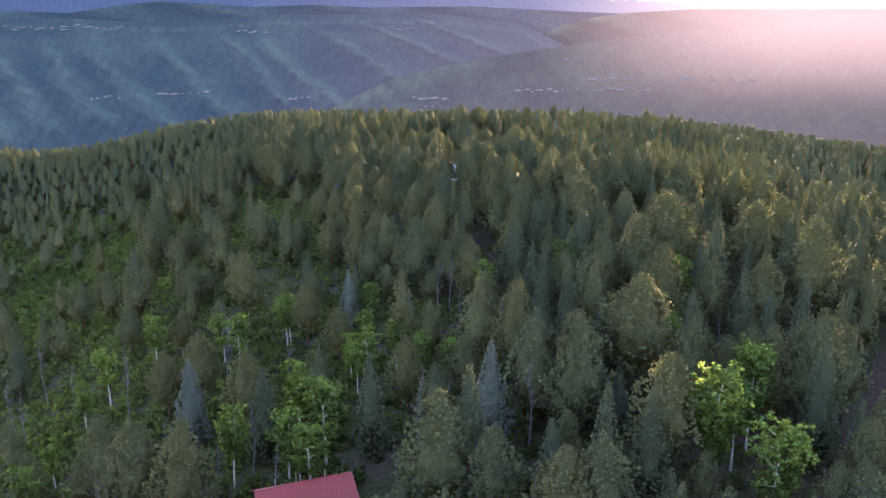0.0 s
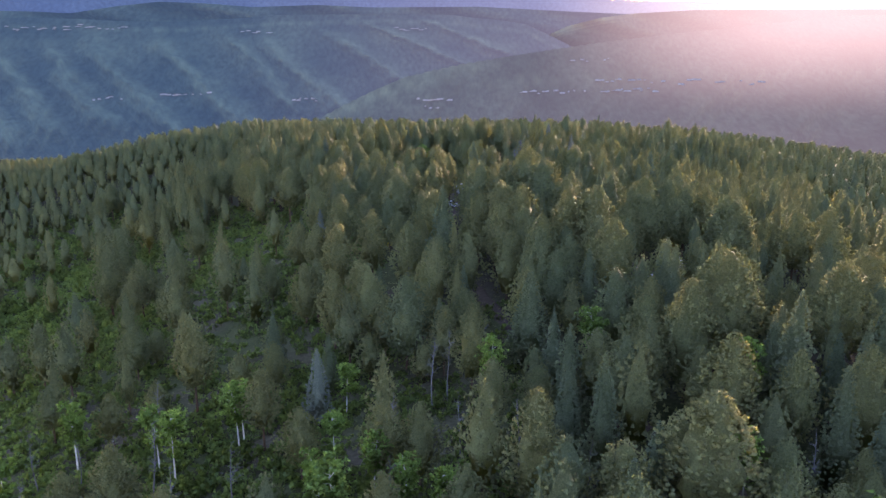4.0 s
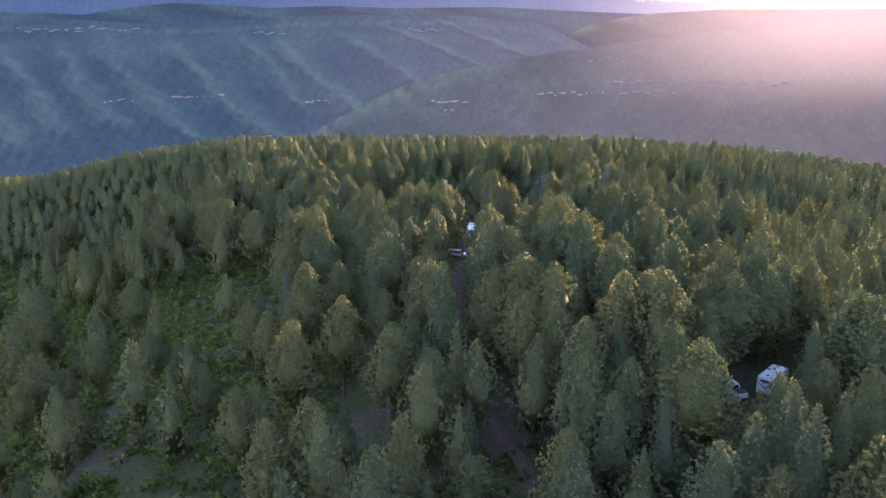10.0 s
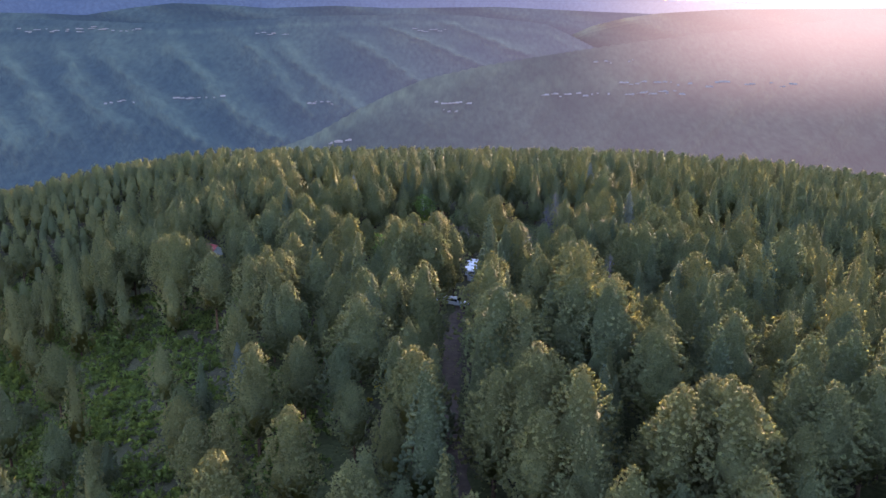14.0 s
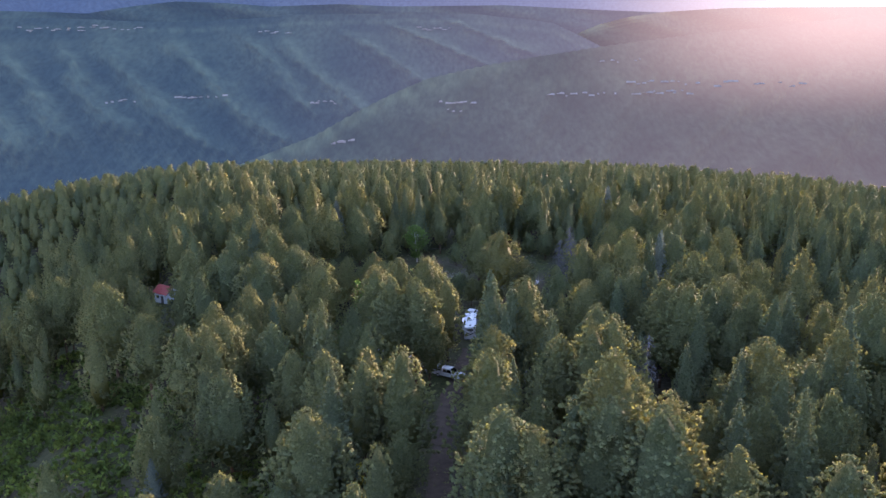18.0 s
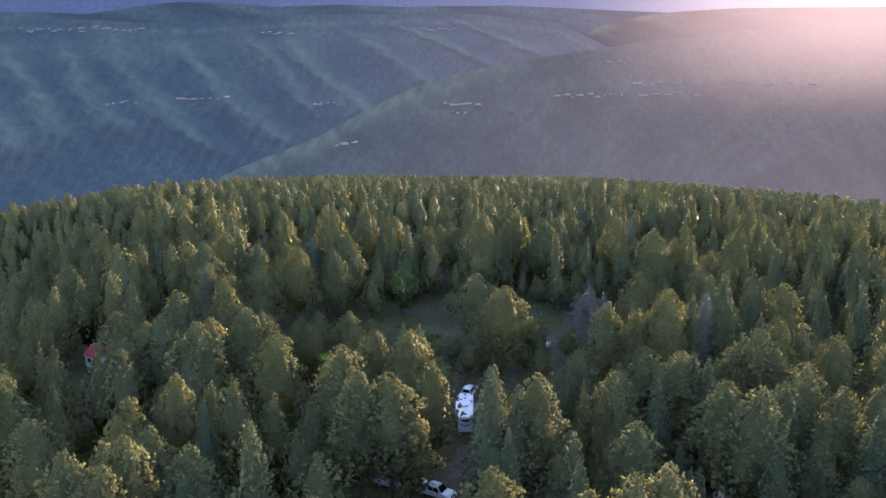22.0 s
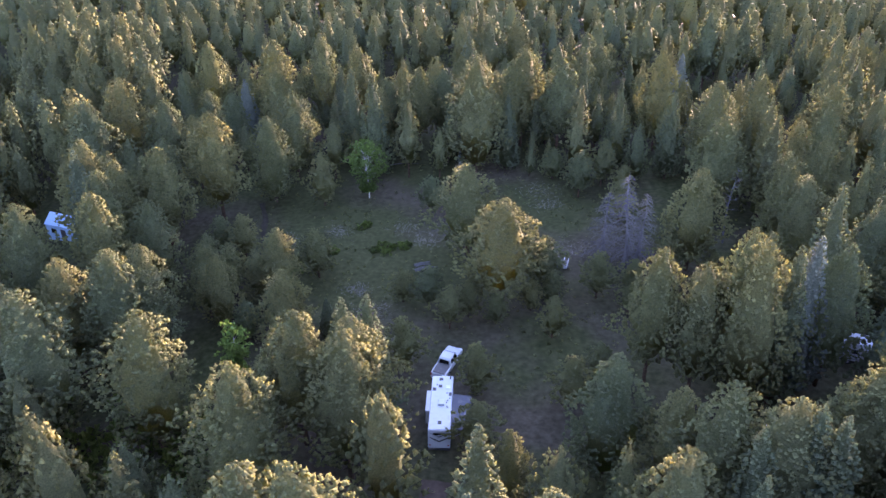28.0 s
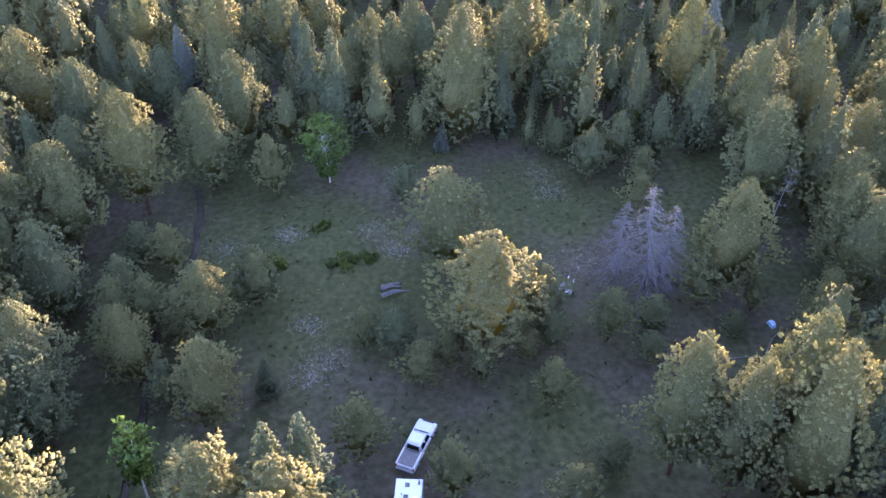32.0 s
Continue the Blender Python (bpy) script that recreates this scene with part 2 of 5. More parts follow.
def conifer(r, tall, wide, base, shape, count, lump, fringe, sides, rough):
    """Trunk with limbs, and crown, of one conifer: a dark inner mass and an uneven shell of needle clumps with sprays between them."""
    lean = r.normal(size=2) * 0.012
    zs = np.linspace(0, 1, 7 if sides > 4 else 3)
    path = np.stack([lean[0] * tall * zs**2, lean[1] * tall * zs**2, zs * tall * 0.95], 1)
    wood = [tube(path, 0.016 * tall * (1 - zs * 0.93) + 0.01, sides)]
    ph = r.uniform(0, 6.28, 8)

    def reach(u, a):
        """Crown radius at height u of the crown and bearing a: lobes of boughs over the plain outline."""
        lobes = 0.11 * np.sin(3 * a + ph[0] + 5 * u) + 0.10 * np.sin(5 * a + ph[1] - 11 * u) + 0.09 * np.sin(2 * a + 17 * u + ph[2]) + 0.08 * np.sin(7 * a + 23 * u + ph[3])
        return wide * shape(u) * (1 + rough * lobes) + 0.02

    # inner mass
    nu, na = (9, 10) if sides > 4 else (6, 7) if count > 40 else (5, 6)
    uu, aa = np.meshgrid(np.linspace(0.02, 0.99, nu), np.linspace(0, 2 * np.pi, na, endpoint=False), indexing="ij")
    rr = reach(uu, aa) * (0.56 if count > 60 else 0.68) * r.uniform(0.88, 1.1, uu.shape)
    hh = (base + (1 - base) * uu) * tall * np.where(uu > 0.9, 0.97, 1.0)
    sway = (hh / tall) ** 2
    core = np.stack([rr * np.cos(aa) + lean[0] * tall * sway, rr * np.sin(aa) + lean[1] * tall * sway, hh], -1).reshape(-1, 3)
    k = np.arange(nu - 1)[:, None] * na + np.arange(na)[None]
    k2 = np.arange(nu - 1)[:, None] * na + (np.arange(na)[None] + 1) % na
    quads = np.stack([k, k2, k2 + na, k + na], -1).reshape(-1, 4)
    tris = np.concatenate([quads[:, [0, 1, 2]], quads[:, [0, 2, 3]], [[0, q + 1, q] for q in range(1, na - 1)], [[(nu - 1) * na, (nu - 1) * na + q, (nu - 1) * na + q + 1] for q in range(1, na - 1)]])
    nm = core - [0, 0, tall * (base + 0.35 * (1 - base))]
    nm /= np.linalg.norm(nm, axis=1)[:, None]
    pieces = [(core, tris, nm)]
    # shell of clumps, evenly spread over the outline
    table = np.linspace(0, 1, 200)
    area = np.cumsum(shape(table) + 0.12)
    u = np.interp((np.arange(count) + r.uniform(0, 1, count)) / count, area / area[-1], table)
    a = np.arange(count) * 2.39996 + r.normal(size=count) * 0.25
    far = reach(u, a) * np.where(r.random(count) < 0.12, r.uniform(1.02, 1.16, count), r.uniform(0.8, 1.0, count))
    h = (base + (1 - base) * u) * tall + r.normal(size=count) * 0.15 * lump
    sway = (h / tall) ** 2
    at = np.stack([far * np.cos(a) + lean[0] * tall * sway, far * np.sin(a) + lean[1] * tall * sway, np.minimum(h, tall * 0.985)], 1)
    sz = lump * r.uniform(0.6, 1.3, count) * (0.6 + 0.4 * np.minimum(1, far / (0.6 * wide)))
    heart = np.stack([at[:, 0] * 0.15, at[:, 1] * 0.15, np.clip(at[:, 2] - 0.10 * tall, tall * (base + 0.05), tall * 0.8)], 1)
    pieces.append(clumps(at, sz, 0.9, r, heart, (OCTA_V, OCTA_F) if sides > 4 else (TETRA_V, TETRA_F)))
    if fringe:
        d = at - heart
        d = d / (np.linalg.norm(d, axis=1)[:, None] + 1e-6) * 0.8 + r.normal(size=at.shape) * 0.35 + [0, 0, 0.35]
        d /= np.linalg.norm(d, axis=1)[:, None]
        pieces.append(tufts(at + d * sz[:, None] * 0.6, d, sz * 0.75, fringe, 0.2, r, heart))
    if sides > 4:
        for i in range(16):
            u0, a0 = r.uniform(-0.25, 0.45), r.uniform(0, 6.28)
            h0 = max(base * 0.55, base + (1 - base) * u0) * tall
            ln = wide * r.uniform(0.45, 0.9) if u0 > 0 else wide * r.uniform(0.2, 0.5)
            q = np.linspace(0, 1, 3)
            wood.append(tube(np.stack([q * ln * math.cos(a0), q * ln * math.sin(a0), h0 + q * ln * 0.12 - q**2 * ln * 0.1], 1), 0.05 * (1.1 - q), 3))
    v, f = joined([(p, q) for p, q, s in pieces])
    return joined(wood), (v, f, np.concatenate([s for p, q, s in pieces]))


def pine_shape(u):
    """Egg-shaped: widest in its lower third, with a blunt round top."""
    return np.minimum(1.0, 0.38 + 1.9 * u) * np.clip(1 - u**1.75, 0, 1) ** 0.76


def cone_shape(u):
    return np.clip(1 - u, 0, 1) ** 0.78 * np.minimum(1.0, 0.72 + 2.4 * u)


# ---- ground, valley and far mountains ----
def sheet(xs, ys, z):
    gx, gy = np.meshgrid(xs, ys)
    v = np.stack([gx, gy, z(gx, gy)], -1).reshape(-1, 3)
    nx = len(xs)
    i = (np.arange(len(ys) - 1)[:, None] * nx + np.arange(nx - 1)[None]).ravel()
    return v, np.stack([i, i + 1, i + nx + 1, i + nx], 1)


def wave(x, y, *terms):
    return sum(a * np.sin(x * kx + y * ky + p) for a, kx, ky, p in terms)


def soil(x, y):
    return ground_height(x, y) + wave(x, y, (0.18, 0.31, 0.12, 1), (0.12, -0.2, 0.43, 2), (0.08, 0.7, -0.5, 4))


m, n, l, b = material("forest_floor", 0.95)
patch, fine = noise_node(n, l, 0.06, 5), noise_node(n, l, 1.3, 8)
grass = ramp_node(n, l, fine, [(0.25, (0.020, 0.024, 0.010)), (0.55, (0.041, 0.046, 0.019)), (0.85, (0.072, 0.072, 0.036))])
litter = ramp_node(n, l, fine, [(0.3, (0.034, 0.029, 0.019)), (0.75, (0.078, 0.067, 0.047))])
l.new(mix_color(n, l, ramp_node(n, l, patch, [(0.46, (0, 0, 0)), (0.64, (1, 1, 1))]), grass, litter), b.inputs["Base Color"])
bump_node(n, l, b, fine, 0.6, 0.15)
b.inputs["Specular IOR Level"].default_value = 0.05
FLOOR = m
near = np.arange(-240, 241, 4.0)
far_side = 240 * 1.18 ** np.arange(1, 19)
xs = np.concatenate([-far_side[::-1], near, far_side])
ys = np.concatenate([-20 - far_side[::-1][3:], np.arange(-20, 917, 4.0), 916 + far_side])
tagged(solid("ground", *sheet(xs, ys, soil), FLOOR, smooth=True), "wooded ridge of grass, needle litter and bare earth", "ground", kind="structure")
taken = []  # x, y of all that stands
TRACKS = [
    [(44, 60), (45, 95), (45.5, 116), (42, 135), (30, 160), (20, 185), (13.5, 201), (8.9, 219), (4.6, 239), (2.0, 262), (2.2, 282), (2.0, 304), (2.6, 320), (4.4, 334), (6.2, 348)],
    [(82, 150), (67, 123), (54, 107), (45.5, 96), (40, 80)],
    [(-20, 352), (-22, 370), (-24.4, 386), (-23.5, 398), (-27, 412)],
]


def along(points, step):
    """Evenly spaced points on a smooth line through points."""
    p = np.asarray(points, float)
    t = np.concatenate([[0], np.cumsum(np.linalg.norm(np.diff(p, axis=0), axis=1))])
    s = np.arange(0, t[-1], step)
    q = np.stack([np.interp(s, t, p[:, k]) for k in (0, 1)], 1)
    for i in range(6):
        q[1:-1] = (q[:-2] + 2 * q[1:-1] + q[2:]) / 4
    return q


DIRT = speckled("dirt_track", (0.040, 0.029, 0.022), (0.085, 0.062, 0.048), 0.9, 0.95, 0.5, 0.05)
PATH = speckled("faint_path", (0.022, 0.019, 0.014), (0.048, 0.041, 0.031), 0.7, 0.95, 0.5, 0.05)
track_spots = []
for line, half in zip(TRACKS, (1.5, 1.5, 0.4)):
    q = along(line, 1.5)
    track_spots += [tuple(p) for p in q[::2]]
    d = np.gradient(q, axis=0)
    side = np.stack([d[:, 1], -d[:, 0]], 1) / np.linalg.norm(d, axis=1)[:, None]
    offs = np.array([-1.25, -1, -0.62, -0.3, 0, 0.3, 0.62, 1, 1.25]) * half
    lift = np.array([-0.25, 0.05, 0.02, 0.07, 0.11, 0.07, 0.02, 0.05, -0.25])
    e = q[:, None] + side[:, None] * (offs[None, :, None] + 0.25 * np.sin(q[:, None, 1:2] * 0.7 + offs[None, :, None]) * (np.abs(offs) > half * 0.9)[None, :, None])
    z = soil(e[..., 0], e[..., 1]) + lift + 0.06
    v = np.concatenate([e, z[..., None]], -1).reshape(-1, 3)
    i = (np.arange(len(q) - 1)[:, None] * 9 + np.arange(8)[None]).ravel()
    tagged(solid("road", v, np.stack([i, i + 1, i + 10, i + 9], 1), DIRT if half > 1 else PATH, smooth=True), "rutted brown dirt track through the pines" if half > 1 else "faint footpath worn into the grass", "dirt road", kind="structure")


# ---- far mountains: a plain backdrop with haze painted on, two to five kilometres off ----
def hazy(name, low, high, crest, cool, warm, bright):
    """Far wooded slopes; the haze of the evening air is painted on as faint emission, strongest towards the sun."""
    m, n, l, b = material(name, 1.0)
    tilt, spot = n.new("ShaderNodeMapping"), n.new("ShaderNodeTexNoise")
    tilt.inputs["Scale"].default_value = (1.0, 0.22, 1.0)
    l.new(n.new("ShaderNodeTexCoord").outputs["Object"], tilt.inputs["Vector"])
    l.new(tilt.outputs["Vector"], spot.inputs["Vector"])
    spot.inputs["Scale"].default_value, spot.inputs["Detail"].default_value = 0.06, 5
    f, g = noise_node(n, l, 0.004, 6), spot.outputs["Fac"]
    wood = ramp_node(n, l, f, [(0.38, low), (0.62, high)])
    wood = mix_color(n, l, 1.0, wood, ramp_node(n, l, g, [(0.3, (0.55, 0.57, 0.58)), (0.7, (1.4, 1.38, 1.36))]), "MULTIPLY")
    att = n.new("ShaderNodeAttribute")
    att.attribute_name = "tone"
    patchy = n.new("ShaderNodeMath")
    patchy.operation = "MULTIPLY"
    l.new(att.outputs["Fac"], patchy.inputs[0])
    l.new(ramp_node(n, l, noise_node(n, l, 0.011, 8), [(0.36, (0.5, 0.5, 0.5)), (0.62, (1, 1, 1))]), patchy.inputs[1])
    l.new(mix_color(n, l, patchy.outputs[0], wood, crest), b.inputs["Base Color"])
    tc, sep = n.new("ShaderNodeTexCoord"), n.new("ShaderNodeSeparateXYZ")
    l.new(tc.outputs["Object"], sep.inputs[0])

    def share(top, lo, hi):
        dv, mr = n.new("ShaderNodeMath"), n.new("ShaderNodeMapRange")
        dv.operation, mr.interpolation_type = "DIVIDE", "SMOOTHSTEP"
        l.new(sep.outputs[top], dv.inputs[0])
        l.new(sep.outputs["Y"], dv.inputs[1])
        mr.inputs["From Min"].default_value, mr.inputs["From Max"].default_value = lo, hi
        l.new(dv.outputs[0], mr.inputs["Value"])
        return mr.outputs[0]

    # haze, and the glow round the sun, put in as emission by bearing and height
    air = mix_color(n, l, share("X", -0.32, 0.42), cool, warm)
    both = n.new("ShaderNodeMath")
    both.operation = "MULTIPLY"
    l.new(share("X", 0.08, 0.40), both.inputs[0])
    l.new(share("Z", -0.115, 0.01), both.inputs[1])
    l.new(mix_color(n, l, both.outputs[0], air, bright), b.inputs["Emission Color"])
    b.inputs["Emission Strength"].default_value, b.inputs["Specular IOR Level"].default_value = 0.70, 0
    return m


def slope_sheet(name, a0, a1, reach, crest, foot, bare, mat, label, na=320, ns=110):
    """A mountainside seen from the ridge: crest and foot give its height in degrees at each bearing, reach its distance."""
    az, s = np.meshgrid(np.linspace(a0, a1, na), np.linspace(0, 1, ns))
    el = foot + (crest(az) - foot) * s
    r = reach(az, el)
    x, y = r * np.sin(np.radians(az)), r * np.cos(np.radians(az))
    v = np.stack([x, y + 100, 65 + r * np.tan(np.radians(el))], -1).reshape(-1, 3)
    i = (np.arange(ns - 1)[:, None] * na + np.arange(na - 1)[None]).ravel()
    ob = solid(name, v, np.stack([i, i + 1, i + na + 1, i + na], 1), mat, tone=np.clip(bare(az, el), 0, 0.85)[:-1, :-1].ravel(), smooth=True)
    return tagged(ob, label, "mountain", kind="structure")


# last three colours of each: painted haze, cool, warm and next to the sun
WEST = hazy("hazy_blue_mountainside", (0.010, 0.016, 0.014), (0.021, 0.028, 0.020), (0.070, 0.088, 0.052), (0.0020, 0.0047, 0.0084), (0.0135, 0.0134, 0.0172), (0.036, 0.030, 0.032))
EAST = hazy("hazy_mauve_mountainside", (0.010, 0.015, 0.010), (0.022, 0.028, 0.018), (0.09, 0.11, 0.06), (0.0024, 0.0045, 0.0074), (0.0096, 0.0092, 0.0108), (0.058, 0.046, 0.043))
# bluer base colours and a stronger glow paint the haze of distance here
FARHAZE = hazy("far_range_haze", (0.012, 0.018, 0.026), (0.018, 0.025, 0.032), (0.018, 0.025, 0.032), (0.0036, 0.0078, 0.0165), (0.022, 0.024, 0.034), (0.080, 0.072, 0.070))
# spurs of the western massif: bearing and height of the top and of the foot, bow, width (degrees), how bare
SPURS = [(-31.5, -2.4, -27.0, -8.5, 0.3, 0.8, 0.5), (-27.8, -2.6, -25.2, -8.0, 0.4, 0.6, 0.4), (-24.5, -2.6, -21.6, -7.6, -0.5, 0.55, 0.62), (-22.0, -2.2, -16.2, -8.9, -0.9, 0.65, 0.85), (-18.3, -2.2, -12.0, -8.6, -0.5, 0.7, 0.95), (-14.2, -2.0, -10.2, -6.8, 0.2, 0.5, 0.3), (-11.9, -2.2, -6.3, -7.2, -0.3, 0.65, 0.9), (-8.0, -1.9, -2.6, -5.4, 0.4, 0.5, 0.75), (-5.6, -1.4, 1.2, -4.1, 0.3, 0.4, 0.6), (-2.0, -1.2, 3.5, -3.3, 0.2, 0.4, 0.35)]


def uneven(az, el, fine=1.0):
    return 0.5 * np.sin(az * 1.9 * fine + el * 2.6 + 1) + 0.3 * np.sin(az * 4.3 * fine - el * 5.1 + 2) + 0.2 * np.sin(az * 9.7 * fine + el * 8.3)


def on_spurs(az, el, side, slim):
    """How near a spot lies to the crest of a spur, 0 to 1."""
    best = np.zeros_like(az)
    for a0, e0, a1, e1, bow, w, _bare in SPURS:
        k = (e0 - el) / (e0 - e1)
        kk = np.clip(k, -0.15, 1.2)
        mid_line = a0 + (a1 - a0) * kk + bow * 4 * kk * (1 - kk) + 0.34 * uneven(az * 0.6, el)
        d = (az - mid_line + side) / (w * (0.75 + 0.75 * np.clip(kk, 0, 1)))
        near_it = np.exp(-np.abs(d / slim) ** np.where(d < 0, 1.7, 1.15)) * ease(k, -0.15, 0.2) * (1 - ease(k, 0.85, 1.2))
        best = np.maximum(best, near_it * (1.0 if slim > 1 else _bare))
    return best


def west_crest(a):
    return np.interp(a, (-60, -27.6, -24, -21.6, -17.5, -14.5, -10.7, -6.9, -3.5, 0.5, 5, 9), (-0.9, -1.03, -1.07, -1.22, -1.36, -1.22, -0.97, -0.93, -0.86, -1.0, -1.5, -3.4)) + 0.018 * np.sin(a * 37) + 0.015 * np.sin(a * 61 + 2)


def west_reach(az, el):
    s = np.clip((el + 14.5) / 13.5, 0, 1)
    return 2850 + 1350 * s**1.1 - (on_spurs(az, el, 0.0, 1.6) * 210 + 26 * uneven(az, el, 1.6)) * np.sin(np.pi * np.clip(0.1 + s * 0.88, 0, 1)) ** 0.7


def west_bare(az, el):
    gap = west_crest(az) - el
    spur = on_spurs(az, el, -0.1, 1.05) * (0.75 + 0.35 * uneven(az, el, 2.0))
    return 0.62 * spur + 0.34 * hump(gap, 0.55, 0.14) * (0.6 + 0.6 * uneven(az, el * 0.2, 2.5)) + 0.12 * hump(gap, 1.5, 0.5)


def east_crest(a):
    return np.interp(a, (-22, -18.3, -14.7, -10, -7.1, -4.9, -2.8, 0.8, 3.9, 8.8, 14, 18.7, 23.6, 40, 60), (-12.9, -11.5, -9.94, -8.32, -6.78, -5.75, -4.89, -4.09, -3.57, -2.79, -2.09, -1.57, -0.92, -0.3, -0.3)) + 0.022 * np.sin(a * 31) + 0.018 * np.sin(a * 53 + 1)


def east_reach(az, el):
    s = np.clip((el + 14.0) / 13.0, 0, 1)
    q = 0.5 + 0.5 * np.sin(az * 1.05 - el * 0.62 + 0.9 * np.sin(az * 0.3 + el * 0.3))
    return 2500 + 1500 * s - (q**1.5 * 110 + 24 * uneven(az, el, 1.3)) * np.sin(np.pi * np.clip(s, 0, 1))


def east_bare(az, el):
    gap = east_crest(az) - el
    return 0.55 * (1 - ease(gap, 0.2, 1.5)) * (1 - ease(az, -3, 5)) * (0.7 + 0.4 * uneven(az, el, 2)) + 0.10 * (0.5 + 0.5 * uneven(az, el, 1.2)) + 0.22 * hump(el, -5.5 + 0.05 * az, 0.5) * ease(az, -4, 6) * (0.5 + 0.6 * uneven(az, el, 3))


def mid_crest(a):
    return np.interp(a, (1, 3.8, 5.6, 7.7, 9.7, 11.7, 15.5, 40), (-4.6, -3.57, -2.54, -1.62, -1.12, -0.85, -0.62, -0.4))


def hills_crest(a):
    return np.interp(a, (-60, -27.5, -24.9, -23.1, -20.6, -18, -15.1, -12.4, -8.3, -4.8, 2, 8, 20), (-0.6, -0.63, -0.71, -0.82, -0.43, -0.15, -0.26, -0.47, -0.35, -0.5, -0.45, -0.75, -1.2))


slope_sheet("backdrop_far_range", -55, 55, lambda a, e: 4660 + 40 * np.sin(a + 4 * e), lambda a: 0.62 - 0.75 * ease(a, 2, 14) + 0.10 * np.sin(a * 0.5 + 1), -4.0, lambda a, e: 0 * a, FARHAZE, "far range on the horizon, pale blue with painted haze", 160, 8)
slope_sheet("backdrop_far_hills", -55, 20, lambda a, e: 4480 + 50 * np.sin(a * 0.8 + 4 * e), hills_crest, -4.0, lambda a, e: 0 * a, WEST, "soft hills behind the canyon rim, blue with painted haze", 200, 16)
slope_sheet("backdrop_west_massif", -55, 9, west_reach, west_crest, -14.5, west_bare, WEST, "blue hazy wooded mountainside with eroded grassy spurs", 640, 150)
slope_sheet("backdrop_middle_ridge", 1.0, 55, lambda a, e: 4280 + 40 * np.sin(a + 4 * e), mid_crest, -9.0, lambda a, e: 0.5 * (1 - ease(mid_crest(a) - e, 0.1, 0.7)) * (1 - ease(a, 9, 13)), EAST, "ridge behind the nearer slope, pale with painted haze", 200, 40)
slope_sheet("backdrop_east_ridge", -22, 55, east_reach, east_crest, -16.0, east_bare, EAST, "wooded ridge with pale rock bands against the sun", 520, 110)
ROCK = speckled("hazed_sandstone", (0.08, 0.078, 0.074), (0.15, 0.145, 0.138), 0.05, 0.95, 0.5, 0.5)
# faint bluish emission on the rock stands in for the haze before it
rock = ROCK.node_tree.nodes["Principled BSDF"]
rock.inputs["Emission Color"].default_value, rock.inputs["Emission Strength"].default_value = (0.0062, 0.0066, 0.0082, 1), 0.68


def ledge_row(parent, reach, a0, a1, el, count, long, high, seed):
    """Broken rock ledges along a mountainside, each a low irregular slab."""
    q = np.random.default_rng(seed)
    for i in range(count):
        ad = a0 + (a1 - a0) * (i + q.random()) / count
        ed = el + q.normal() * 0.07
        r = float(reach(np.array([ad]), np.array([ed]))[0]) - 14
        a, e, ln, hi = math.radians(ad), math.radians(ed), long * q.uniform(0.15, 1.1), high * q.uniform(0.15, 0.42)
        xs_ = np.linspace(-ln / 2, ln / 2, 9)
        top = hi * q.uniform(0.1, 1.0, 9)
        top[[0, -1]] *= 0.3
        v = np.concatenate([np.stack([xs_, 0 * xs_, 0 * xs_], 1), np.stack([xs_, 0 * xs_, top], 1), np.stack([xs_, 30 + 0 * xs_, top + 3.0], 1), np.stack([xs_, 30 + 0 * xs_, 0 * xs_], 1)])
        f = np.array([[k + o, k + 1 + o, k + 10 + o, k + 9 + o] for o in (0, 9, 18) for k in range(8)] + [[0, 9, 18, 27], [8, 35, 26, 17]])
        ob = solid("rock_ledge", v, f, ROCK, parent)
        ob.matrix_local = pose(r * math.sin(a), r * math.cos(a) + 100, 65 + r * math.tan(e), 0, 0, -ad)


ledges = tagged(new("cliff_bands"), "broken pale sandstone ledges with a painted haze glow across the far mountainside", "cliff", kind="structure")
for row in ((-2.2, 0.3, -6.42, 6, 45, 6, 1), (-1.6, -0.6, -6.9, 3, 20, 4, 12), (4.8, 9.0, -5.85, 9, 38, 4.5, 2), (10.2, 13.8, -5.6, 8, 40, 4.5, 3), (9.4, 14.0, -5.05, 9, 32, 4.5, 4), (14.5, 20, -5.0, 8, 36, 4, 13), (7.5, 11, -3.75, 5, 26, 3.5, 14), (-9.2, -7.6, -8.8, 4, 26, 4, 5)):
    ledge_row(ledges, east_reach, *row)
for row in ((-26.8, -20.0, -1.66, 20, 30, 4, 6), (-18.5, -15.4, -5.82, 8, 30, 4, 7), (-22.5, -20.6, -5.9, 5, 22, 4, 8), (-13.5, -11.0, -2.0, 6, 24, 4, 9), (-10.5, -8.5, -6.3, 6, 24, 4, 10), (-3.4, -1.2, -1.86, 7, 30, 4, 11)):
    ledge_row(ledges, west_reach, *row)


# ---- building with boxes and profiles ----
def boxes(*list_of):
    """A bmesh of boxes (centre x, y, z, size x, y, z, bevel)."""
    bm = bmesh.new()
    for x, y, z, sx, sy, sz, bev in list_of:
        made = bmesh.ops.create_cube(bm, size=1.0, matrix=Matrix.Translation((x, y, z)) @ Matrix.Diagonal((sx, sy, sz, 1)))
        if bev:
            edges = list({e for vt in made["verts"] for e in vt.link_edges})
            bmesh.ops.bevel(bm, geom=edges, offset=bev, segments=2, affect="EDGES", profile=0.6)
    return bm


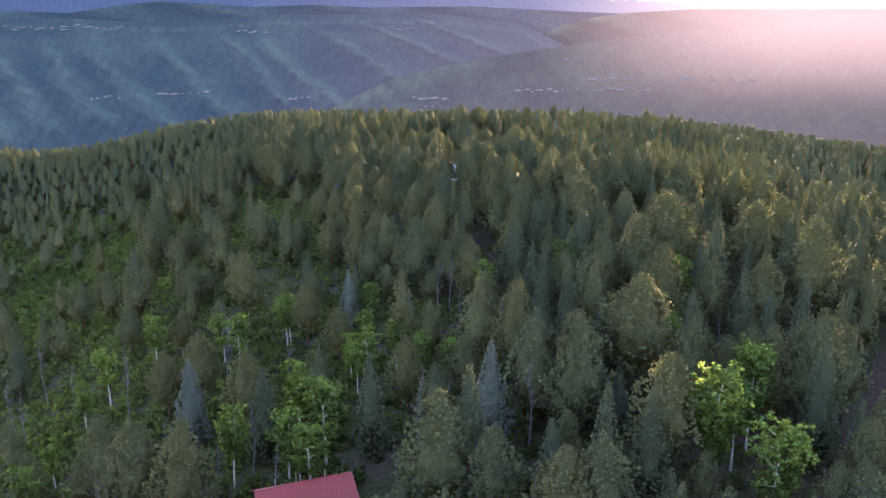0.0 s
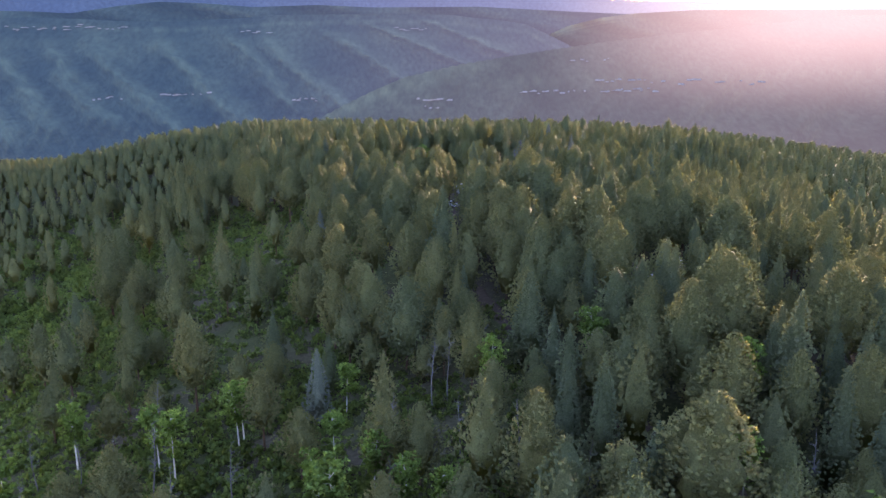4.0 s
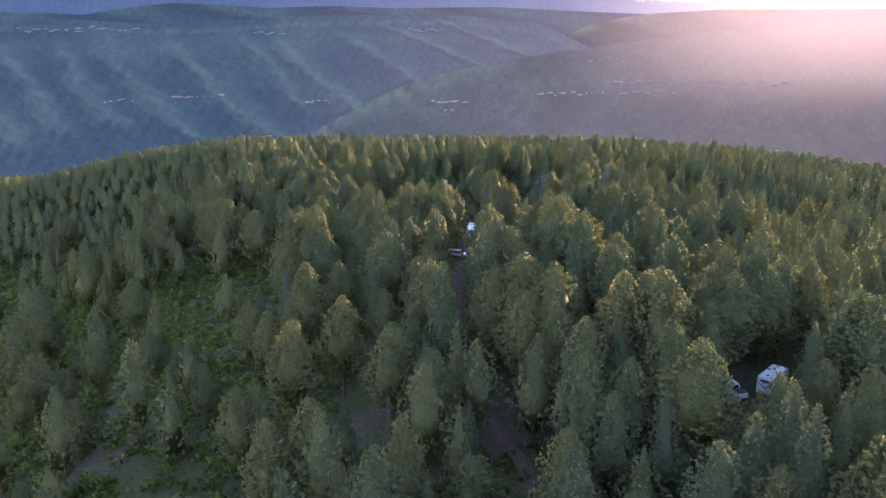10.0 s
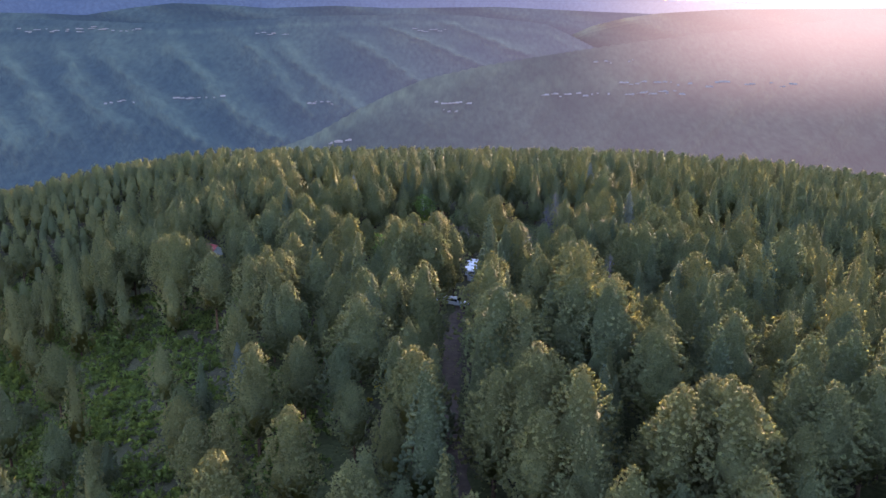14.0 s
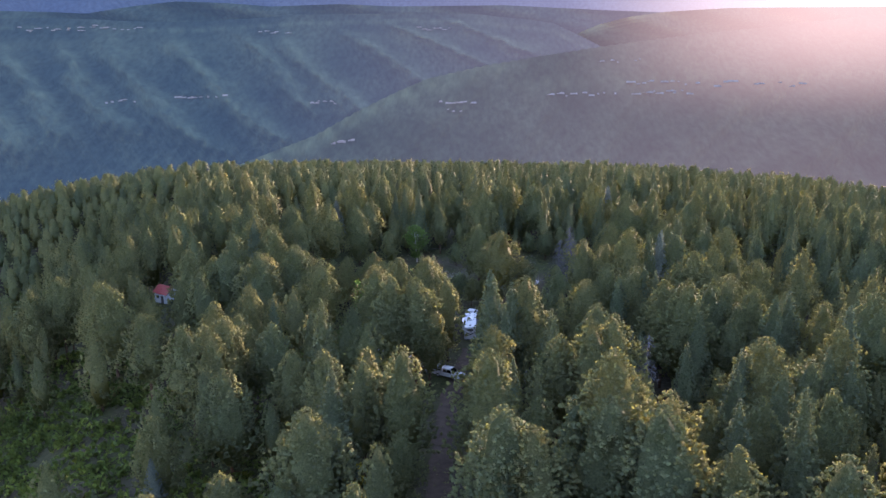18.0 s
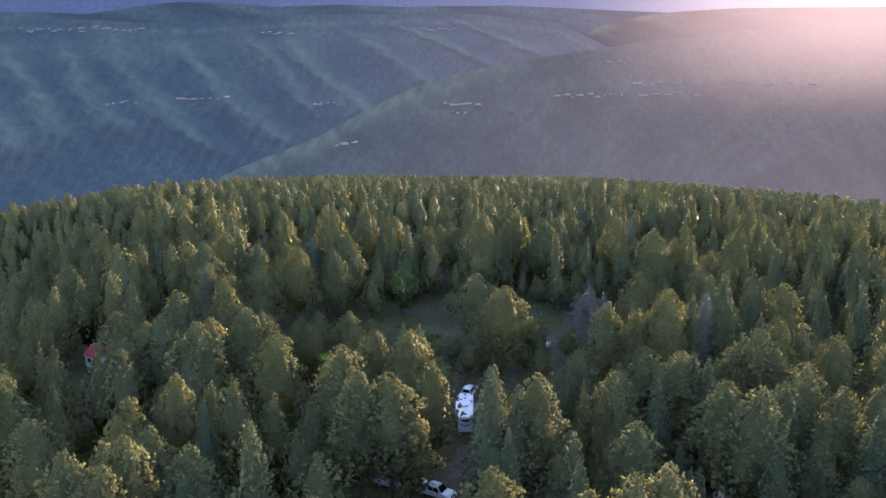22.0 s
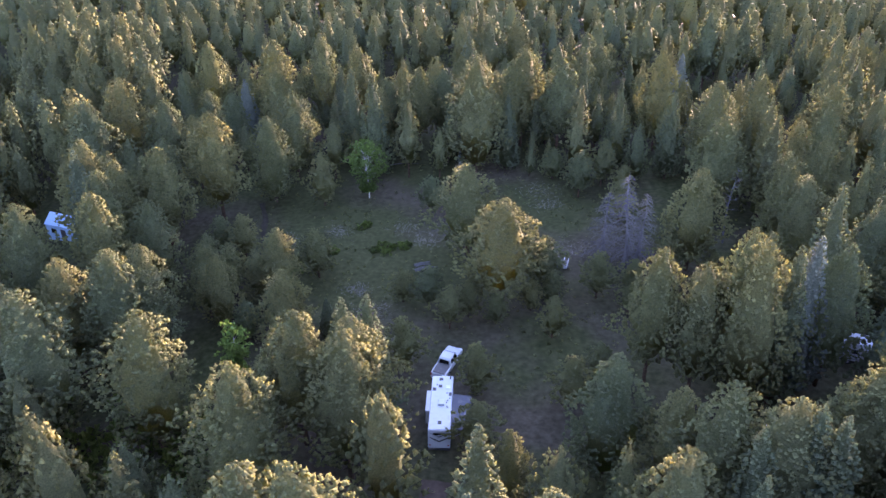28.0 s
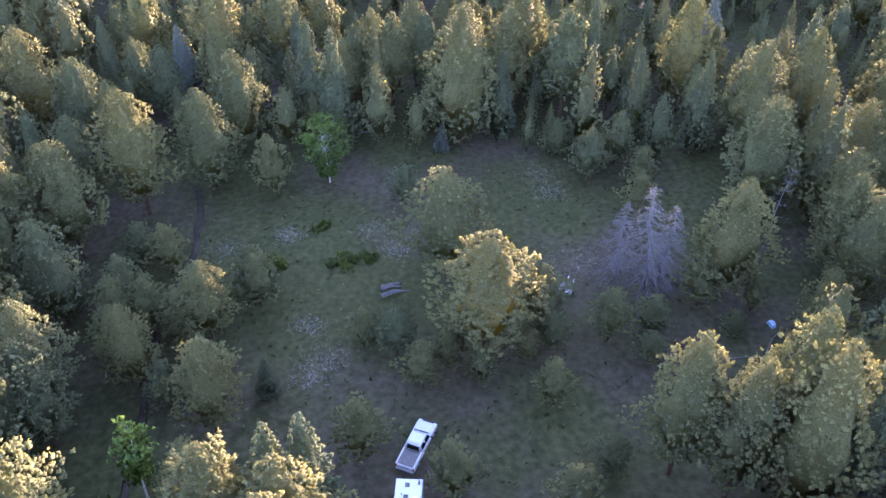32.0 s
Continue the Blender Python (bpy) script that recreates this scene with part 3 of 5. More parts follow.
def profile(points, half, bev=0.0, narrow=None):
    """A side outline (y, z) drawn out across x to +-half; narrow gives the half width at each point."""
    bm = bmesh.new()
    nw = narrow or [half] * len(points)
    a = [bm.verts.new((-w, y, z)) for (y, z), w in zip(points, nw)]
    c = [bm.verts.new((w, y, z)) for (y, z), w in zip(points, nw)]
    bm.faces.new(a[::-1])
    bm.faces.new(c)
    k = len(points)
    for i in range(k):
        j = (i + 1) % k
        bm.faces.new((a[i], a[j], c[j], c[i]))
    bmesh.ops.recalc_face_normals(bm, faces=bm.faces)
    if bev:
        bmesh.ops.bevel(bm, geom=list(bm.edges), offset=bev, segments=2, affect="EDGES", profile=0.6)
    return bm


def disc(x, y, z, radius, width, seg=18, hollow=0.0):
    """A wheel-like drum across x."""
    bm = bmesh.new()
    bmesh.ops.create_cone(bm, cap_ends=True, segments=seg, radius1=radius, radius2=radius, depth=width, matrix=Matrix.Translation((x, y, z)) @ Matrix.Rotation(math.pi / 2, 4, "Y"))
    edges = [e for e in bm.edges if len(e.link_faces) == 2 and e.calc_face_angle(0) > 1]
    bmesh.ops.bevel(bm, geom=edges, offset=radius * 0.12, segments=2, affect="EDGES")
    return bm


def paint(name, color, rough=0.35, metal=0.0, dirt=(0.30, 0.27, 0.23)):
    m, n, l, b = material(name, rough, metal)
    f = noise_node(n, l, 1.7, 8)
    l.new(mix_color(n, l, ramp_node(n, l, f, [(0.52, (0, 0, 0)), (0.8, (0.4, 0.4, 0.4))]), color, dirt), b.inputs["Base Color"])
    return m


WHITE = paint("white_paint", (0.43, 0.45, 0.47))
MEMBRANE = paint("white_roof_membrane", (0.44, 0.46, 0.48), 0.6)
GREYPAINT = paint("grey_paint", (0.22, 0.23, 0.24))
DARKTRIM = paint("dark_trim", (0.03, 0.03, 0.033), 0.5)
TONNEAU = paint("dark_bed_cover", (0.085, 0.08, 0.08), 0.7)
AWNING = paint("grey_awning_cloth", (0.075, 0.078, 0.095), 0.9)
RUBBER = paint("tyre_rubber", (0.02, 0.02, 0.02), 0.85)
STEEL = paint("wheel_steel", (0.45, 0.45, 0.46), 0.35, 0.8)
REDLENS = paint("red_lens", (0.35, 0.02, 0.02), 0.25, dirt=(0.2, 0.02, 0.02))
CLEARLENS = paint("headlight_lens", (0.6, 0.62, 0.64), 0.15)
REDROOF = paint("red_metal_roof", (0.27, 0.035, 0.03), 0.5, dirt=(0.15, 0.05, 0.04))
LOGWALL = speckled("stained_log_wall", (0.10, 0.05, 0.025), (0.2, 0.11, 0.06), 1.5, 0.8)
SHEETMETAL = paint("pale_blue_sheet_metal", (0.26, 0.42, 0.58), 0.4, 0.1)
GLASS, n, l, b = material("tinted_vehicle_glass", 0.06)
b.inputs["Base Color"].default_value = (0.012, 0.014, 0.016, 1)
b.inputs["Specular IOR Level"].default_value = 0.7


def wheel(parent, x, y, radius, width, side):
    t = part("wheel", disc(x, y, radius, radius, width), RUBBER, parent, "black tyre")
    part("rim", disc(x + side * width * 0.42, y, radius, radius * 0.58, width * 0.25, 14), STEEL, t, "steel rim")


def rest(t, x, y, heading, lift=0.0):
    """Set a thing on the ground, its front (+y) turned heading degrees to the right of straight ahead."""
    t.matrix_world = pose(x, y, gz(x, y) + lift, 0, 0, -heading)
    for i in range(-3, 4):
        taken.append((x + i * 1.3 * math.sin(radians(heading)), y + i * 1.3 * math.cos(radians(heading))))
    return t


def pickup(label, body_paint, bed_mat, bed_name, topper=False):
    """A crew-cab pickup, 5.9 m long, front at +y."""
    t = tagged(new("pickup_truck"), label, "truck", "vehicles in the camp")
    side = [(-2.95, 0.55), (-2.95, 1.12), (-0.85, 1.14), (0.95, 1.12), (1.35, 1.16), (2.55, 1.06), (2.88, 0.92), (2.95, 0.55), (2.4, 0.42), (-2.5, 0.42)]
    part("body", profile(side, 0.98, 0.05), body_paint, t)
    cab = [(-0.95, 1.10), (-0.80, 1.78), (-0.55, 1.90), (0.75, 1.90), (1.45, 1.14)]
    part("cab", profile(cab, 0.9, 0.04, [0.92, 0.74, 0.70, 0.70, 0.90]), body_paint, t)
    part("hood", boxes((0, 2.05, 1.12, 1.5, 1.25, 0.10, 0.05)), body_paint, t)
    bm = bmesh.new()
    for q in ([(-0.80, 1.47, 1.17), (0.80, 1.47, 1.17), (0.64, 0.80, 1.875), (-0.64, 0.80, 1.875)],):
        bm.faces.new([bm.verts.new(p) for p in q])
    bmesh.ops.solidify(bm, geom=bm.faces[:], thickness=0.03)
    bmesh.ops.translate(bm, verts=bm.verts, vec=(0, 0.03, 0.015))
    part("windshield", bm, GLASS, t)
    bm = bmesh.new()
    bm.faces.new([bm.verts.new(p) for p in [(0.66, -0.985, 1.22), (-0.66, -0.985, 1.22), (-0.6, -0.86, 1.74), (0.6, -0.86, 1.74)]])
    bmesh.ops.solidify(bm, geom=bm.faces[:], thickness=0.02)
    part("rear_window", bm, GLASS, t)
    for s in (-1, 1):
        for y0, y1 in ((-0.72, 0.02), (0.12, 0.98)):
            bm = bmesh.new()
            bm.faces.new([bm.verts.new(p) for p in [(s * 0.925, y0, 1.2), (s * 0.925, y1 + 0.14, 1.2), (s * 0.765, y1 - 0.16, 1.76), (s * 0.765, y0, 1.76)]])
            bmesh.ops.solidify(bm, geom=bm.faces[:], thickness=0.02)
            part("side_window", bm, GLASS, t)
        m_ = part("mirror", boxes((s * 1.14, 1.05, 1.25, 0.22, 0.1, 0.26, 0.03)), DARKTRIM, t)
        part("headlight", boxes((s * 0.78, 2.9, 0.86, 0.34, 0.12, 0.2, 0.03)), CLEARLENS, t)
        part("tail_light", boxes((s * 0.9, -2.94, 0.9, 0.14, 0.08, 0.4, 0.02)), REDLENS, t)
        for y in (-1.75, 1.95):
            wheel(t, s * 0.86, y, 0.40, 0.28, s)
    part(bed_name, boxes((0, -1.93, 1.17, 1.62, 1.86, 0.08, 0.02)), bed_mat, t, "dark bed cover")
    part("tailgate", boxes((0, -2.96, 0.86, 1.5, 0.06, 0.46, 0.02)), body_paint, t)
    part("front_bumper", boxes((0, 2.99, 0.6, 1.9, 0.16, 0.24, 0.05)), STEEL, t)
    part("rear_bumper", boxes((0, -3.04, 0.58, 1.8, 0.16, 0.18, 0.04)), STEEL, t)
    part("grille", boxes((0, 2.95, 0.84, 1.1, 0.08, 0.3, 0.02)), DARKTRIM, t)
    for i in range(5):
        part("roof_marker", boxes(((i - 2) * 0.24, 0.66, 1.915, 0.08, 0.1, 0.04, 0.01)), DARKTRIM, t)
    if topper:
        part("canopy_shell", profile([(-2.9, 1.15), (-2.85, 1.75), (-0.95, 1.85), (-0.9, 1.15)], 0.9, 0.05, [0.9, 0.76, 0.76, 0.9]), body_paint, t)
        for s in (-1, 1):
            part("side_window", boxes((s * 0.86, -1.9, 1.45, 0.04, 1.3, 0.3, 0.01)), GLASS, t)
    return t


def travel_trailer(label, long, slide=True, awning=True, sign=1):
    """A white camping trailer, front (hitch) at +y."""
    t = tagged(new("travel_trailer"), label, "trailer", "vehicles in the camp")
    h = long / 2
    out = [(-h, 0.62), (-h - 0.04, 2.1), (-h + 0.05, 3.18), (h - 0.45, 3.2), (h - 0.06, 2.7), (h, 0.95), (h - 0.25, 0.62)]
    part("body", profile(out, 1.22, 0.06), WHITE, t)
    part("roof", profile([(-h + 0.12, 3.17), (-h + 0.16, 3.25), (h - 0.55, 3.26), (h - 0.5, 3.17)], 1.17, 0.02), MEMBRANE, t, "white roof membrane")
    ac = part("air_conditioner", boxes((0.05, -0.5, 3.40, 0.72, 0.86, 0.3, 0.1)), MEMBRANE, t)
    for x, y in ((-0.15, h - 1.1), (-0.2, h - 2.35), (-0.85, h - 2.9), (0.0, -h + 1.2)):
        v_ = part("roof_vent", boxes((x, y, 3.29, 0.42, 0.42, 0.1, 0.03)), DARKTRIM, t, "dark plastic roof vent")
    part("skylight", boxes((0.68, h - 2.5, 3.29, 0.5, 0.62, 0.08, 0.05)), CLEARLENS, t, "clear bubble skylight")
    part("antenna_dome", disc(0.9, h - 0.85, 3.33, 0.22, 0.14, 12), DARKTRIM, t)
    for x, y in ((-0.6, h - 2.1), (0.62, h - 3.5), (0.95, h - 4.4), (0.72, h - 4.8), (0.6, h - 5.1)):
        part("plumbing_vent", boxes((x, y, 3.29, 0.11, 0.11, 0.1, 0.02)), DARKTRIM, t)
    part("ladder_vent", boxes((0.98, h - 3.7, 3.28, 0.3, 0.55, 0.08, 0.02)), DARKTRIM, t)
    if slide:
        sl = part("slide_out", boxes((-1.46, 0.45, 1.85, 0.55, 3.4, 1.9, 0.03)), WHITE, t, "white slide-out room")
        part("slide_window", boxes((-1.745, 0.6, 2.0, 0.03, 1.3, 0.7, 0.01)), GLASS, sl)
    if awning:
        aw = part("awning", profile([(-h + 1.0, 2.62), (-h + 1.0, 2.65), (1.9, 2.65), (1.9, 2.62)], 1.05), AWNING, t, "grey cloth awning rolled out")
        for v in aw.data.vertices:
            v.co = (v.co.x + 2.3, v.co.y, v.co.z - 0.28 * (v.co.x + 1.05) / 2.1)
        part("awning_roller", boxes((3.36, -h / 2 + 1.45, 2.34, 0.12, h + 0.9, 0.12, 0.03)), DARKTRIM, aw)
        for y in (-h + 1.05, 1.85):
            part("awning_arm", tube_mesh([(1.25, y, 1.3), (3.34, y, 2.34)], 0.03), STEEL, aw)
    part("entry_door", boxes((1.235, h - 2.6, 1.75, 0.04, 0.7, 1.85, 0.02)), WHITE, t)
    for y in (-h + 1.4, 0.4, h - 1.2):
        part("window", boxes((1.235, y, 2.05, 0.04, 0.8, 0.6, 0.02)), GLASS, t)
    for y in (-h + 1.3, h - 1.5):
        part("window", boxes((-1.235, y, 2.05, 0.04, 0.8, 0.6, 0.02)), GLASS, t)
    # the rear wall: dark painted chevrons and a ladder
    bm = bmesh.new()
    for s in (-1, 1):
        for z0, thick in ((1.55, 0.22), (2.25, 0.14)):
            bm.faces.new([bm.verts.new((s * x, -h - 0.085, z)) for x, z in ((0.0, z0), (0.0, z0 + thick), (1.02, z0 + 0.55 + thick), (1.02, z0 + 0.62))])
    bmesh.ops.solidify(bm, geom=bm.faces[:], thickness=0.01)
    part("rear_graphic", bm, DARKTRIM, t, "dark painted chevron stripes")
    part("rear_window", boxes((0, -h - 0.06, 2.72, 1.3, 0.05, 0.3, 0.02)), GLASS, t)
    part("rear_bumper", boxes((0, -h - 0.16, 0.62, 2.3, 0.18, 0.16, 0.03)), DARKTRIM, t)
    for s in (-1, 1):
        part("tail_light", boxes((s * 1.02, -h - 0.06, 1.1, 0.2, 0.05, 0.12, 0.02)), REDLENS, t)
        for y in (-0.55, 0.35):
            wheel(t, s * 1.06, y - 0.4, 0.36, 0.24, s)
        part("skirt_stripe", boxes((s * 1.228, 0, 0.95, 0.02, long - 0.5, 0.16, 0)), GREYPAINT, t, "grey stripe")
    part("tow_frame", boxes((0.42, h + 0.45, 0.55, 0.1, 1.3, 0.12, 0.02), (-0.42, h + 0.45, 0.55, 0.1, 1.3, 0.12, 0.02), (0, h + 1.1, 0.55, 0.9, 0.12, 0.12, 0.02)), DARKTRIM, t)
    part("gas_bottle", boxes((0, h + 0.5, 0.9, 0.6, 0.35, 0.55, 0.14)), MEMBRANE, t)
    for x, y in ((0.9, h - 0.4), (-0.9, h - 0.4), (0.9, -h + 0.4), (-0.9, -h + 0.4)):
        part("jack", boxes((x, y, 0.3, 0.08, 0.08, 0.64, 0.01)), STEEL, t)
    return t


def tube_mesh(points, radius):
    v, f = tube(points, [radius] * len(points), 6)
    bm = bmesh.new()
    vs = [bm.verts.new(p) for p in v]
    for q in f:
        bm.faces.new([vs[i] for i in q])
    return bm


def small_suv(label, body_paint):
    """A boxy off-road car, 4.3 m long."""
    t = tagged(new("off_road_car"), label, "car", "vehicles in the camp")
    part("body", profile([(-2.0, 0.55), (-2.05, 1.05), (0.8, 1.08), (1.95, 1.02), (2.1, 0.85), (2.1, 0.5), (1.6, 0.42), (-1.7, 0.42)], 0.86, 0.05), body_paint, t)
    part("cabin", profile([(-2.0, 1.05), (-1.9, 1.78), (0.35, 1.8), (0.9, 1.08)], 0.8, 0.04, [0.84, 0.74, 0.74, 0.84]), body_paint, t)
    part("windshield", profile([(0.42, 1.72), (0.93, 1.12), (0.96, 1.14), (0.46, 1.75)], 0.68), GLASS, t)
    part("rear_window", boxes((0, -2.0, 1.48, 1.1, 0.05, 0.4, 0.02)), GLASS, t)
    for s in (-1, 1):
        part("side_window", boxes((s * 0.8, -0.75, 1.45, 0.05, 1.9, 0.42, 0.02)), GLASS, t)
        part("headlight", boxes((s * 0.62, 2.09, 0.82, 0.3, 0.06, 0.2, 0.03)), CLEARLENS, t)
        part("tail_light", boxes((s * 0.72, -2.05, 0.9, 0.18, 0.05, 0.26, 0.02)), REDLENS, t)
        for y in (-1.25, 1.3):
            wheel(t, s * 0.76, y, 0.38, 0.26, s)
    part("spare_wheel", disc(0, 0, 0, 0.36, 0.22), MEMBRANE, t, "white spare wheel cover").matrix_local = pose(0, -2.18, 1.0, 0, 0, 90)
    part("front_bumper", boxes((0, 2.14, 0.55, 1.6, 0.14, 0.2, 0.04)), DARKTRIM, t)
    part("rear_bumper", boxes((0, -2.1, 0.52, 1.6, 0.14, 0.18, 0.04)), DARKTRIM, t)
    part("roof_rack", boxes((-0.5, -0.75, 1.86, 0.05, 1.8, 0.05, 0.01), (0.5, -0.75, 1.86, 0.05, 1.8, 0.05, 0.01)), DARKTRIM, t)
    return t


def hut(name, label, category, long, wide, eave, ridge, wall_mat, roof_mat, seams, over=0.35, pipes=0):
    """A gabled building, its ridge along x: wall boards, two roof slopes with seams, door, window."""
    t = tagged(new(name), label, category)
    hx, hy = long / 2, wide / 2
    part("wall", profile([(-hy, -0.6), (-hy, eave), (0, ridge), (hy, eave), (hy, -0.6)], hx), wall_mat, t)
    part("door", boxes((hx * 0.3, -hy - 0.03, 1.0, 0.95, 0.06, 2.0, 0.02)), DARKTRIM, t)
    part("window", boxes((-hx * 0.4, -hy - 0.03, 1.5, 1.0, 0.06, 0.8, 0.02)), GLASS, t)
    tilt = math.atan2(ridge - eave, hy)
    span = math.hypot(hy, ridge - eave) + over
    for s in (-1, 1):
        bm = boxes((0, 0, 0, long + 2 * over, span, 0.07, 0.01))
        r = part("roof_slope", bm, roof_mat, t)
        r.matrix_local = pose(0, s * (hy + over * math.cos(tilt)) / 2, (ridge + eave - over * math.sin(tilt)) / 2 + 0.09, -s * math.degrees(tilt))
        for i in range(seams):
            x = -hx - over + (long + 2 * over) * (i + 0.5) / seams
            part("seam", boxes((x, 0, 0.05, 0.05, span - 0.02, 0.05, 0)), roof_mat, r)
        for i in range(seams):
            x = -hx + long * (i + 0.5) / seams
            part("wall_rib", boxes((x, s * (hy + 0.02), eave / 2 - 0.1, 0.06, 0.05, eave + 0.1, 0)), wall_mat, t)
    part("ridge_cap", boxes((0, 0, ridge + 0.13, long + 2 * over, 0.3, 0.05, 0.01)), roof_mat, t)
    for i in range(pipes):
        part("vent_pipe", tube_mesh([(-hx * 0.6 + i * hx * 0.55, 0.9, ridge - 0.6), (-hx * 0.6 + i * hx * 0.55, 0.9, ridge + 0.75)], 0.09), STEEL, t, "metal vent pipe")
    return t


# ---- the camp ----
rest(travel_trailer("long white travel trailer with a grey awning and slide-out", 9.6), 6.2, 357.3, 0)
rest(pickup("white crew-cab pickup with a dark bed cover, parked before the trailer", WHITE, TONNEAU, "bed_cover"), 6.4, 367.5, 19)
rest(pickup("white pickup with a canopy shell beside the dirt track", WHITE, TONNEAU, "bed_floor", True), 2.2, 332.4, 118)
rest(travel_trailer("white travel trailer half hidden among pines", 7.0, False, False), -5.6, 336.0, 118)
rest(small_suv("small grey off-road car parked under pines", GREYPAINT), 16.0, 328.5, 175)
rest(small_suv("white car parked under the pines beside a trailer", WHITE), -11.5, 343.5, 70)
rest(travel_trailer("white travel trailer standing in a shaded pine clearing", 8.4, False, False), 56.8, 371.3, 108)
rest(pickup("silver-white pickup parked beside a trailer", WHITE, TONNEAU, "bed_cover"), 45.8, 356.6, 100)
rest(travel_trailer("small white travel trailer under tall firs", 6.6, False, False), 52.6, 229.0, 40)
rest(pickup("white pickup with a loaded open bed", WHITE, DARKTRIM, "bed_load"), 46.0, 228.2, -20)
rest(travel_trailer("white travel trailer glimpsed between pines", 6.5, False, False), 37.3, 292.8, 60)
rest(travel_trailer("white travel trailer in deep shade under pines", 6.5, False, False), 19.6, 278.4, 117)
rest(hut("metal_shed", "pale blue metal shed with a gabled roof", "shed", 5.2, 3.2, 2.5, 3.7, SHEETMETAL, SHEETMETAL, 12, 0.12), -57.4, 402.4, 17)
rest(hut("red_roofed_hut", "small pale hut with a red metal roof", "hut", 4.5, 4.0, 2.5, 3.9, WHITE, REDROOF, 8), -71.3, 389.4, 30)
rest(hut("cabin", "log cabin with a dark red metal roof and vent pipes", "cabin", 12.0, 9.0, 3.0, 5.6, LOGWALL, REDROOF, 22, 0.5, 3), -18.2, 101.3, -21)


# ---- trees ----
def tree_thing(name, wood, crown, bark, leaf, label, category, group):
    t = new(name)
    tagged(t, label, category, group)
    solid("trunk", *wood, bark, t)
    if crown is not None:
        solid("crown", crown[0], crown[1], leaf, t, tone=np.zeros(len(crown[1])), smooth=True, normals=crown[2])
    return t


def model_set(seed, count, make):
    return [make(np.random.default_rng(seed + i)) for i in range(count)]


UNIT = 18.0  # the models are built this tall and scaled
PINE_FULL = model_set(10, 9, lambda r: conifer(r, UNIT, r.uniform(3.9, 4.9), r.uniform(0.12, 0.32), pine_shape, 1100, 0.26, 5, 7, 1.6))
PINE_YOUNG = model_set(95, 5, lambda r: conifer(r, UNIT, r.uniform(4.4, 5.4), r.uniform(0.10, 0.22), pine_shape, 420, 0.42, 6, 7, 2.0))
PINE_FINE = model_set(90, 6, lambda r: conifer(r, UNIT, r.uniform(4.6, 5.3), r.uniform(0.08, 0.22), pine_shape, 1600, 0.235, 5, 7, 1.6))
FIR_FULL = model_set(30, 4, lambda r: conifer(r, UNIT, r.uniform(3.1, 3.8), r.uniform(0.05, 0.10), cone_shape, 760, 0.26, 5, 7, 0.9))
PINE_MID = model_set(50, 8, lambda r: conifer(r, UNIT, r.uniform(3.8, 4.9), r.uniform(0.10, 0.26), pine_shape, 250, 0.48, 2, 4, 1.5))
FIR_MID = model_set(60, 3, lambda r: conifer(r, UNIT, r.uniform(3.2, 3.8), r.uniform(0.05, 0.10), cone_shape, 190, 0.48, 2, 4, 0.9))
PINE_FAR = model_set(70, 5, lambda r: conifer(r, UNIT, r.uniform(4.2, 5.0), 0.15, lambda u: pine_shape(u * 0.92), 46, 0.85, 0, 3, 1.2))
FIR_FAR = model_set(80, 3, lambda r: conifer(r, UNIT, r.uniform(3.2, 3.9), 0.08, cone_shape, 40, 0.75, 0, 3, 0.8))
PINE_LAST = model_set(170, 5, lambda r: conifer(r, UNIT, r.uniform(4.2, 5.2), 0.15, pine_shape, 24, 1.15, 0, 3, 1.2))
FIR_LAST = model_set(180, 3, lambda r: conifer(r, UNIT, r.uniform(3.3, 4.0), 0.08, cone_shape, 20, 1.0, 0, 3, 0.8))

PINES = []
PINES += [(46.8, 84.7, 15), (17.9, 85.7, 18.4), (13.8, 86.5, 17), (44.5, 87, 14), (-4.9, 91.1, 10), (6, 92.4, 16.1), (-0.3, 95.5, 19.7), (-31.8, 98.7, 8), (37.1, 100.6, 4), (29, 102.1, 20.9), (-34.4, 102.1, 18), (-41.6, 105, 18.3), (19.3, 113.8, 20.3), (-50, 114.4, 16.5), (53, 114.8, 21.3), (-54.2, 116, 9), (17.2, 116.2, 13), (48.7, 117.9, 17.4), (53.3, 119.6, 18), (-63.5, 119.7, 11), (-1.2, 119.8, 12), (42.4, 120.7, 15), (20.6, 125.4, 17.8), (30.5, 126.2, 23), (15, 126.5, 17.4), (-5.6, 127.1, 14), (39.4, 128.3, 16), (-31.4, 129.1, 15.6), (3.2, 130.3, 12.4), (29.1, 134.9, 16.1), (-49, 142.1, 14), (-43.2, 143.2, 15.9)]
PINES += [(38.2, 145.5, 21), (-6.7, 145.6, 13.5), (-2.3, 145.8, 12.8), (-19.2, 150.5, 12.1), (67.8, 152.1, 23.8), (26.3, 156.1, 16.2), (14.5, 156.8, 11.8), (7.9, 157, 13.4), (29.5, 158.5, 16), (23.5, 161.2, 15.4), (-27, 162.3, 14), (38.3, 165.6, 21), (32.5, 169.7, 17), (45.1, 170.3, 24.1), (64, 170.5, 21.7), (-55.9, 175, 10.7), (45.9, 176, 22.6), (-2.6, 177.4, 7.4), (35.1, 178.6, 16.6), (-28.4, 179.4, 11.4), (43.7, 179.6, 15.8), (-34.5, 179.9, 10.5), (0.8, 180.4, 13.2), (51.1, 180.5, 20.2), (30, 181, 17.9), (72.5, 181.2, 20.2), (-12.2, 181.4, 9), (-70.2, 183.5, 11.8), (15.3, 189.3, 15.9), (4.5, 190.7, 12.4), (5.8, 193.7, 10.4), (-31.7, 196.2, 9)]
